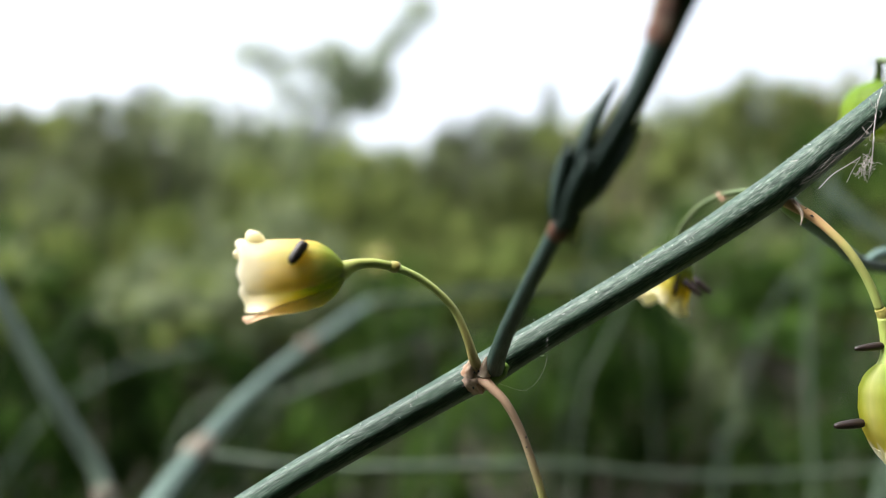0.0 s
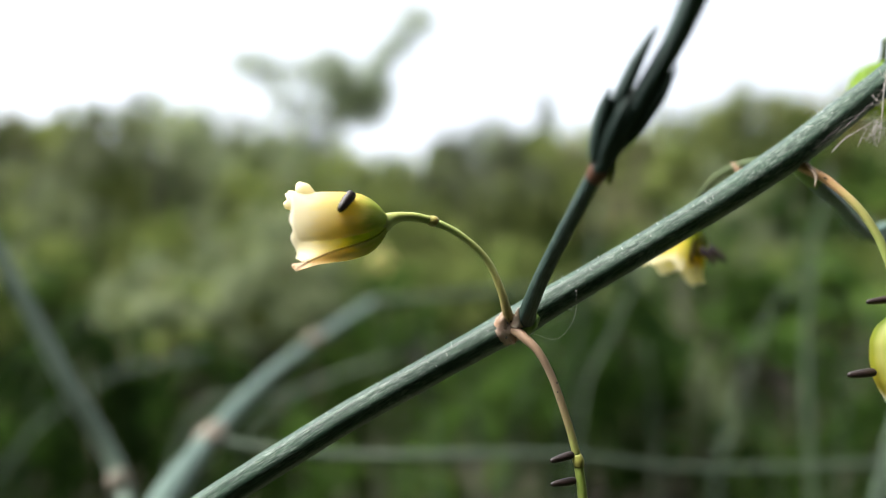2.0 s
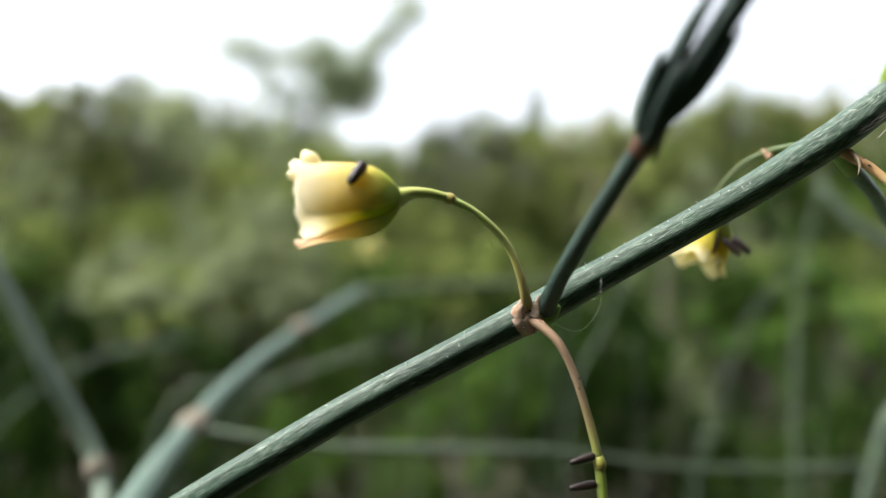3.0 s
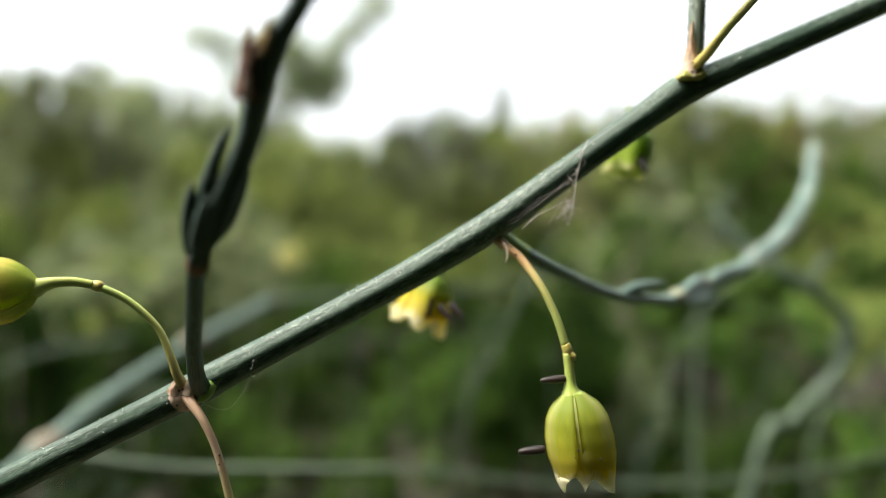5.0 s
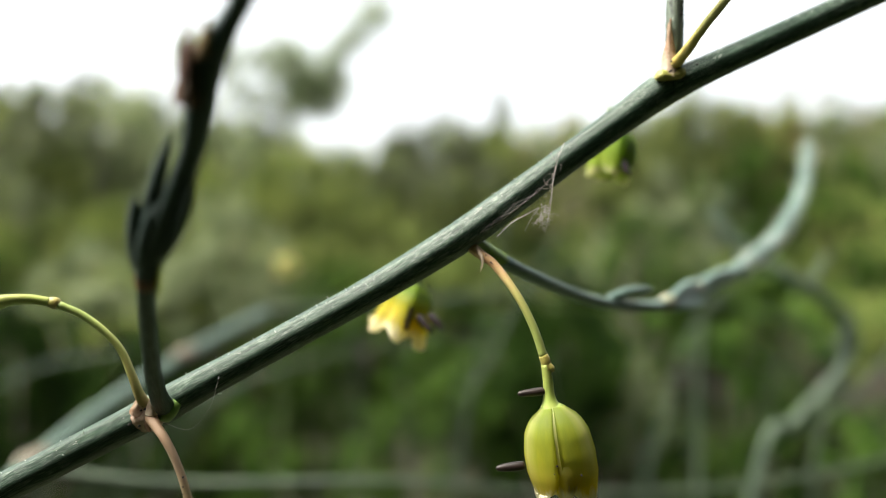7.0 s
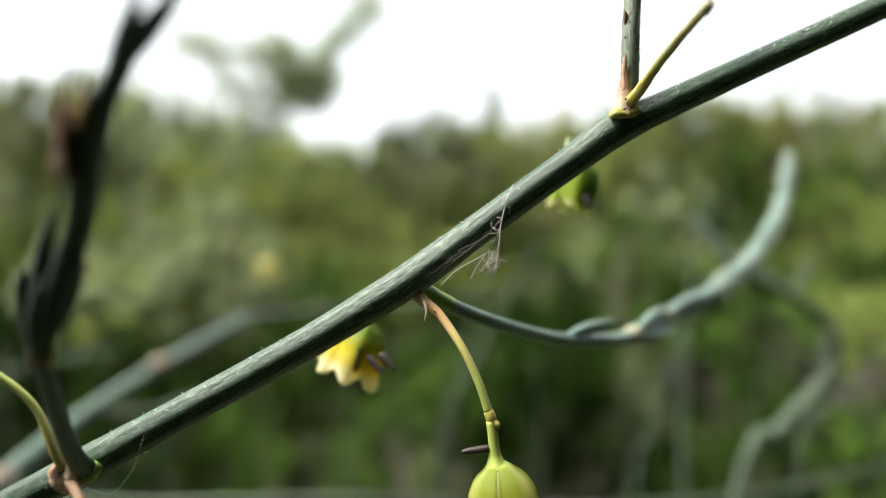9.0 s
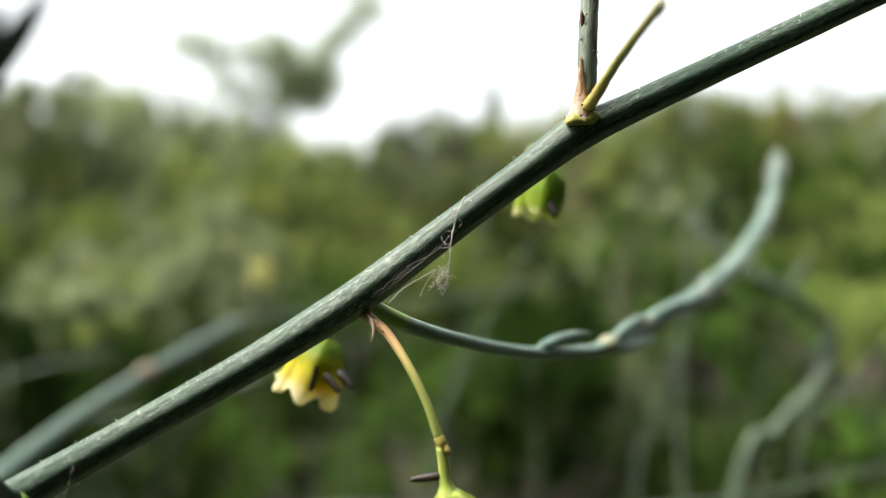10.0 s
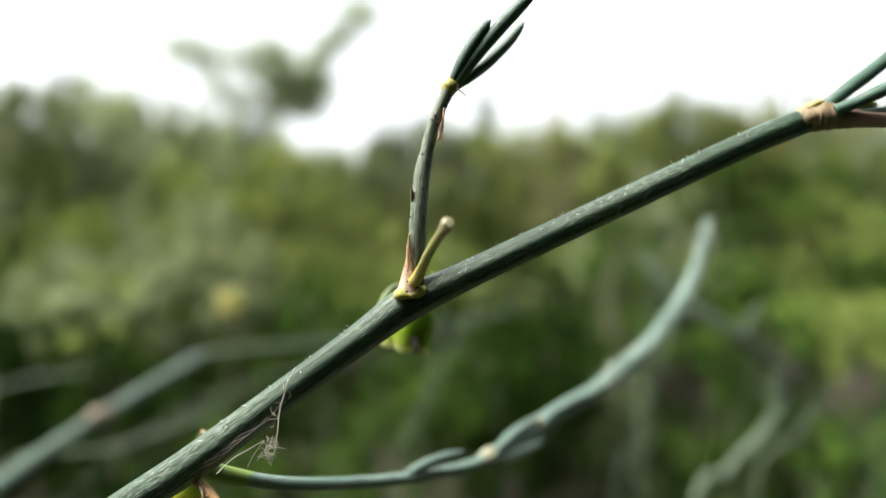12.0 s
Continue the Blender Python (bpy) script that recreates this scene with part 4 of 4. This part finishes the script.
for k, (a, b, bend) in enumerate((((4.6, 6.85, -0.2), (5.25, 7.6, 0.0), (-0.02, 0, 0.05)), ((4.6, 6.85, -0.26), (5.3, 7.5, -0.22), (0, 0, -0.03)), ((5.2, 7.6, -0.1), (5.95, 8.25, 0.12), (0, 0, 0.04)),
                                  ((6.25, 8.6, 0.13), (6.95, 9.3, 0.48), (-0.03, 0, 0.04)), ((6.25, 8.6, 0.08), (7.1, 9.4, 0.36), (0.03, 0, -0.03)), ((7.45, 9.8, 0.6), (8.15, 10.6, 1.16), (-0.03, 0, 0.04)), ((7.45, 9.8, 0.54), (8.4, 10.8, 1.16), (0.04, 0, -0.02)), ((8.7, 11.2, 1.6), (9.3, 12, 2.3), (-0.03, 0, 0.0)))):
    part("cladode", tube(spindle(a, b, 0.056, [0.6 * q for q in bend]), 10, 5), M_BLUE, wavy)
for p in ((4.55, 6.83, -0.22), (5.2, 7.62, -0.11), (6.24, 8.62, 0.12), (7.44, 9.82, 0.6)):
    part("joint", tube([(p[0] - 0.06, p[1] - 0.05, p[2] - 0.01, 0.075), (*p, 0.095), (p[0] + 0.07, p[1] + 0.06, p[2] + 0.02, 0.085)], 12, 3, rough=0.2), M_JOINTP, wavy, "pale yellow joint")

part("pedicel", tube([(2.3, 4.75, 0.42, 0.026), (2.28, 5.05, 0.41, 0.022), (2.2, 5.4, 0.41, 0.02), (2.1, 5.65, 0.34, 0.02), (2.02, 5.82, 0.2, 0.022), (1.99, 5.92, 0.06, 0.028), (1.98, 5.95, -0.04, 0.05)], 10, 6), M_PEDD, plant)
flower(plant, (1.985, 5.95, -0.02), (1.79, 5.93, -0.5),
       [(0, 0.07), (0.1, 0.15), (0.3, 0.215), (0.6, 0.24), (0.85, 0.245), (1.0, 0.25)],
       [(0, 0.8), (0.4, 0.8), (0.75, 0.68), (0.9, 0.6), (1.0, 0.36)],
       M_TEPAL2, "small hanging yellow flower, green above", (0.3, 0.2, 0.35, 0.2, 0.3, 0.25), turn0=0.1, seed=4)
egg((1.92, 5.745, -0.17), (1.88, 5.69, -0.39), 0.034)
egg((1.98, 5.755, -0.27), (2.1, 5.68, -0.4), 0.032)
egg((2.08, 5.79, -0.26), (2.2, 5.72, -0.385), 0.034)

part("sheath", sheath_bm((2.21, 5.43, 0.37), (2.15, 5.46, 0.43), (-0.3, -0.8, 0.2), 0.035, 1.4, seed=23), M_PINK, plant, "papery scale on the arched stalk")

# third node: pointed scale, twig with cladodes, bare stalk, young flower behind
part("sheath", sheath_bm((3.69, 4.66, 1.52), (3.668, 4.58, 1.9), (-0.3, -0.9, 0.0), 0.092, 1.4, seed=9, power=1.5), M_PINK, plant, "pointed pinkish brown scale")
part("sheath", tube([(3.672, 4.6, 1.66, 0.016), (3.664, 4.6, 1.76, 0.013), (3.668, 4.61, 1.86, 0.01), (3.68, 4.61, 1.92, 0.003)], 8, 4, rough=0.3), M_SHEATH, plant, "curled dry edge of the scale")
part("node_collar", tube([(3.59, 4.63, 1.5, 0.022), (3.615, 4.6, 1.512, 0.036), (3.67, 4.6, 1.512, 0.03), (3.71, 4.6, 1.52, 0.034), (3.75, 4.6, 1.535, 0.036), (3.785, 4.64, 1.56, 0.016)], 14, 4, 0.1, 4, rough=0.28), M_LIME, plant, "yellow swollen joint")
twig = part("twig", tube([(3.72, 4.64, 1.56, 0.05), (3.725, 4.65, 1.75, 0.056), (3.73, 4.66, 1.97, 0.058), (3.755, 4.7, 2.3, 0.055), (3.79, 4.71, 2.48, 0.046), (3.83, 4.72, 2.66, 0.044), (3.885, 4.74, 2.8, 0.043), (3.94, 4.75, 2.92, 0.045)], 14, 6, 0.06, 4, rough=0.13), M_TWIG, plant, "speckled grey-green twig")
part("joint", tube([(3.92, 4.75, 2.88, 0.046), (3.94, 4.745, 2.92, 0.058), (3.965, 4.74, 2.96, 0.048)], 12, 3, rough=0.2), M_JOINT, twig)
part("cladode", tube(spindle((3.95, 4.74, 2.94), (4.21, 4.7, 3.38), 0.044, (-0.02, 0, 0), 0.6, 0.7), 10, 5), M_CLAD, twig)
part("cladode", tube(spindle((3.98, 4.74, 2.94), (4.52, 4.68, 3.58), 0.048, (-0.02, 0, 0.02), 0.6, 0.75), 10, 5), M_CLAD, twig)
part("cladode", tube(spindle((3.99, 4.77, 2.93), (4.47, 4.84, 3.42), 0.04, (0.02, 0, -0.02), 0.6, 0.7), 10, 5), M_BLUE, twig)
part("sheath", sheath_bm((3.85, 4.69, 2.55), (3.9, 4.67, 2.76), (0.9, -0.3, 0), 0.028, 1.0, seed=10), M_SHEATH, twig, "papery sliver")
part("bud_scale", tube(spindle((3.695, 4.66, 2.12), (3.683, 4.64, 2.22), 0.015), 8, 3, rough=0.25), M_BROWN, twig, "tiny brown bud")
part("sheath", tube([(3.95, 4.72, 2.9, 0.006), (4.0, 4.7, 2.89, 0.005), (4.05, 4.7, 2.85, 0.002)], 6, 4), M_BROWN, twig, "dry hair-like tip")
part("stub", tube([(3.7, 4.68, 1.54, 0.045), (3.712, 4.57, 1.6, 0.04), (3.73, 4.45, 1.65, 0.035), (3.76, 4.27, 1.745, 0.029), (3.8, 4.02, 1.85, 0.026), (3.835, 3.82, 1.925, 0.026), (3.843, 3.78, 1.94, 0.028), (3.846, 3.765, 1.945, 0.024)], 12, 6, rough=0.12), M_STUB, plant, "bare yellowish flower stalk with a blunt tip")
part("stub_tip", tube([(3.835, 3.82, 1.926, 0.027), (3.843, 3.775, 1.942, 0.034), (3.85, 3.745, 1.952, 0.024)], 14, 4, rough=0.5), M_FUZZ, plant, "pale withered tip")
part("pedicel", tube([(3.62, 4.76, 1.52, 0.032), (3.52, 4.78, 1.445, 0.028), (3.45, 4.86, 1.375, 0.028), (3.46, 5.2, 1.35, 0.026), (3.58, 5.65, 1.5, 0.026), (3.74, 5.92, 1.5, 0.028), (3.79, 6.02, 1.43, 0.035), (3.79, 6.05, 1.38, 0.05)], 10, 6), M_PEDD, plant)
flower(plant, (3.79, 6.05, 1.4), (3.69, 6.03, 0.95),
       [(0, 0.07), (0.08, 0.14), (0.25, 0.2), (0.5, 0.218), (0.8, 0.205), (1.0, 0.19)],
       [(0, 0.85), (0.4, 0.9), (0.8, 0.9), (1.0, 0.75)],
       M_TEPALS, "small green hanging flower bud with a pale rim", (0.05, 0.1, 0.05, 0.1, 0.05, 0.1), turn0=0.3, seed=5)
egg((3.75, 5.86, 1.1), (3.8, 5.78, 0.96), 0.036)

# fourth node, where the stem branches
part("node_collar", tube([(6.47, 4.78, 2.762, 0.086), (6.52, 4.765, 2.785, 0.1), (6.58, 4.75, 2.8, 0.108), (6.64, 4.73, 2.8, 0.1), (6.74, 4.7, 2.785, 0.08), (6.86, 4.66, 2.765, 0.052)], 16, 5, 0.07, 5, rough=0.16), M_TAN, plant, "tan and brown swollen joint")
part("axil", tube([(6.49, 4.72, 2.845, 0.02), (6.55, 4.7, 2.88, 0.03), (6.6, 4.7, 2.895, 0.016)], 10, 4, rough=0.1), M_NODEY, plant, "yellow skin on the joint")
part("twig", tube([(6.66, 4.7, 2.79, 0.06), (6.8, 4.66, 2.772, 0.062), (6.95, 4.6, 2.755, 0.052), (7.6, 4.4, 2.72, 0.045), (8.6, 4.2, 2.75, 0.03)], 12, 6, 0.05, 5), M_BRANCH, plant)
part("twig", tube([(6.6, 4.72, 2.84, 0.04), (6.8, 4.72, 3.0, 0.05), (7.07, 4.74, 3.2, 0.05), (7.6, 4.8, 3.65, 0.04), (8.4, 4.9, 4.3, 0.025)], 12, 6, 0.05, 4), M_CLAD, plant)
part("twig", tube([(6.64, 4.64, 2.82, 0.04), (6.78, 4.57, 2.88, 0.042), (6.94, 4.5, 2.96, 0.046), (7.5, 4.35, 3.2, 0.04), (8.3, 4.2, 3.5, 0.025)], 12, 6, 0.06, 4), M_CLAD, plant)
part("twig", tube([(6.75, 4.7, 2.8, 0.03), (6.95, 4.72, 2.83, 0.035), (7.4, 4.75, 2.9, 0.035), (8.2, 4.8, 3.05, 0.02)], 10, 6), M_SHOOT, plant)
part("bud", tube(spindle((6.72, 4.78, 2.83), (7.13, 4.86, 2.93), 0.07), 12, 5), M_OLIVE, plant, "green pointed bud")


# ---- spider silk on the stem, loose hairs ----
def strand(bm, pts, r=0.004):
    return tube([(*p, r) for p in pts], 5, 5, bm=bm)


def web():
    ob = root("spider_web", at(2.9, 4.62, 0.98), "scrap of grey spider silk hanging from the stem", "spider web")
    bm = bmesh.new()
    strand(bm, [(2.94, 4.63, 1.03), (2.9, 4.61, 0.93), (2.86, 4.585, 0.8), (2.845, 4.58, 0.68), (2.835, 4.58, 0.56), (2.81, 4.58, 0.44)], 0.003)
    strand(bm, [(2.9, 4.61, 0.96), (2.855, 4.58, 0.74), (2.84, 4.58, 0.6), (2.8, 4.58, 0.52)], 0.002)
    strand(bm, [(2.76, 4.58, 0.575), (2.66, 4.56, 0.52), (2.56, 4.56, 0.46), (2.47, 4.56, 0.37)], 0.0025)
    strand(bm, [(2.76, 4.58, 0.575), (2.7, 4.57, 0.49), (2.66, 4.57, 0.41)], 0.002)
    strand(bm, [(2.6, 4.6, 0.6), (2.45, 4.62, 0.58), (2.32, 4.63, 0.56)], 0.002)
    for k in range(5):
        p = 0.07 * k
        strand(bm, [(2.84 - p, 4.605, 0.78 - p * 0.9), (2.74 - p, 4.6, 0.67 - p * 0.8), (2.6 - p, 4.6, 0.6 - p * 0.8), (2.5 - p, 4.595, 0.5 - p * 0.75)], 0.0009)
    part("threads", bm, M_SILK, ob)
    rng = np.random.RandomState(4)
    tangle = bmesh.new()
    for _ in range(38):
        p = np.array([2.785, 4.58, 0.51]) + rng.normal(size=3) * (0.025, 0.012, 0.038)
        q = p + rng.normal(size=3) * (0.03, 0.01, 0.04)
        strand(tangle, [tuple(p), tuple((p + q) / 2 + rng.normal(size=3) * 0.015), tuple(q)], 0.0018)
    for _ in range(16):
        s = rng.rand()
        p = np.array([2.88 - 0.06 * s, 4.6, 0.95 - 0.3 * s]) + rng.normal(size=3) * (0.02, 0.005, 0.02)
        q = p + rng.normal(size=3) * (0.03, 0.005, 0.06)
        strand(tangle, [tuple(p), tuple((p + q) / 2 + rng.normal(size=3) * 0.008), tuple(q)], 0.0018)
    part("tangle", tangle, M_SILK, ob)


web()
th = part("silk_thread", strand(bmesh.new(), [(0.34, 4.4, -0.84), (0.51, 4.38, -0.88), (0.63, 4.4, -0.74), (0.66, 4.48, -0.56)], 0.0003), M_SILK, None)
tagged(th, "single fine silk thread looped under the stem", "silk thread")


def hairs():
    """Short pale hairs and dust along the upper side of the stem."""
    rng = np.random.RandomState(12)
    bm = bmesh.new()
    spine = spline([(-1.0, 4.54, -1.463), (0.26, 4.6, -0.79), (0.9, 4.63, -0.427), (1.6, 4.66, -0.03), (2.35, 4.7, 0.45), (2.9, 4.71, 0.868), (3.66, 4.72, 1.435), (4.5, 4.75, 1.845), (5.2, 4.76, 2.18), (6.4, 4.78, 2.73)], 30)
    for _ in range(130):
        i = int(rng.rand() * (len(spine) - 2))
        c, way = spine[i], spine[i + 1] - spine[i]
        out = np.array([-0.55, -0.5, 0.8]) + rng.normal(size=3) * 0.45
        out -= way * (out @ way) / (way @ way)
        out /= np.linalg.norm(out)
        a = c + out * 0.097
        b = a + (out + rng.normal(size=3) * 0.8) * rng.uniform(0.006, 0.022)
        strand(bm, [tuple(a), tuple((a + b) / 2 + rng.normal(size=3) * 0.003), tuple(b)], rng.uniform(0.0012, 0.003))
    tagged(part("hairs", bm, M_SPECK, plant), kind="stuff")


hairs()


def shoot_hairs():
    """Short pale hairs that stand off the curved side shoot."""
    rng = np.random.RandomState(19)
    bm = bmesh.new()
    spine = spline([(6.22, 8.6, 0.11), (6.85, 9.2, 0.34), (7.42, 9.8, 0.58), (8.1, 10.5, 1.02), (8.7, 11.2, 1.56), (9.25, 12, 2.1), (9.55, 12.5, 2.5)], 30)
    for _ in range(380):
        i = int(rng.rand() * (len(spine) - 2))
        c, way = spine[i], spine[i + 1] - spine[i]
        out = rng.normal(size=3)
        out -= way * (out @ way) / (way @ way)
        out /= np.linalg.norm(out)
        a = c + out * 0.1
        b = a + (out + rng.normal(size=3) * 0.5) * rng.uniform(0.03, 0.09)
        tube([(*a, 0.006), (*((a + b) / 2), 0.005), (*b, 0.002)], 4, 2, bm=bm)
    tagged(part("hairs", bm, M_SPECK, wavy), kind="stuff")


shoot_hairs()


def specks():
    """Dark mould dots on the joints and stalks."""
    rng = np.random.RandomState(21)
    bm = bmesh.new()
    for c, spread, n in (((0.2, 4.445, -0.8), (0.05, 0.0, 0.05), 9), ((3.68, 4.545, 1.585), (0.06, 0.0, 0.035), 8), ((3.735, 4.6, 2.2), (0.03, 0.0, 0.22), 14), ((3.83, 4.675, 2.68), (0.02, 0.0, 0.1), 8),
                         ((2.44, 4.585, 0.2), (0.02, 0.0, 0.02), 3), ((2.86, 4.185, -1.12), (0.07, 0.0, 0.09), 4), ((0.5, 4.31, -1.25), (0.01, 0, 0.09), 3)):
        for _ in range(n):
            p = np.array(c) + rng.normal(size=3) * spread
            q = p + (0.004 * rng.normal(), -0.006, 0.004 * rng.normal())
            r = rng.uniform(0.003, 0.008)
            tube([(*(p + (0, 0.012, 0)), r), (*p, r), (*q, r * 0.4)], 6, 2, bm=bm)
    tagged(part("specks", bm, M_EGG, plant), kind="stuff")


specks()
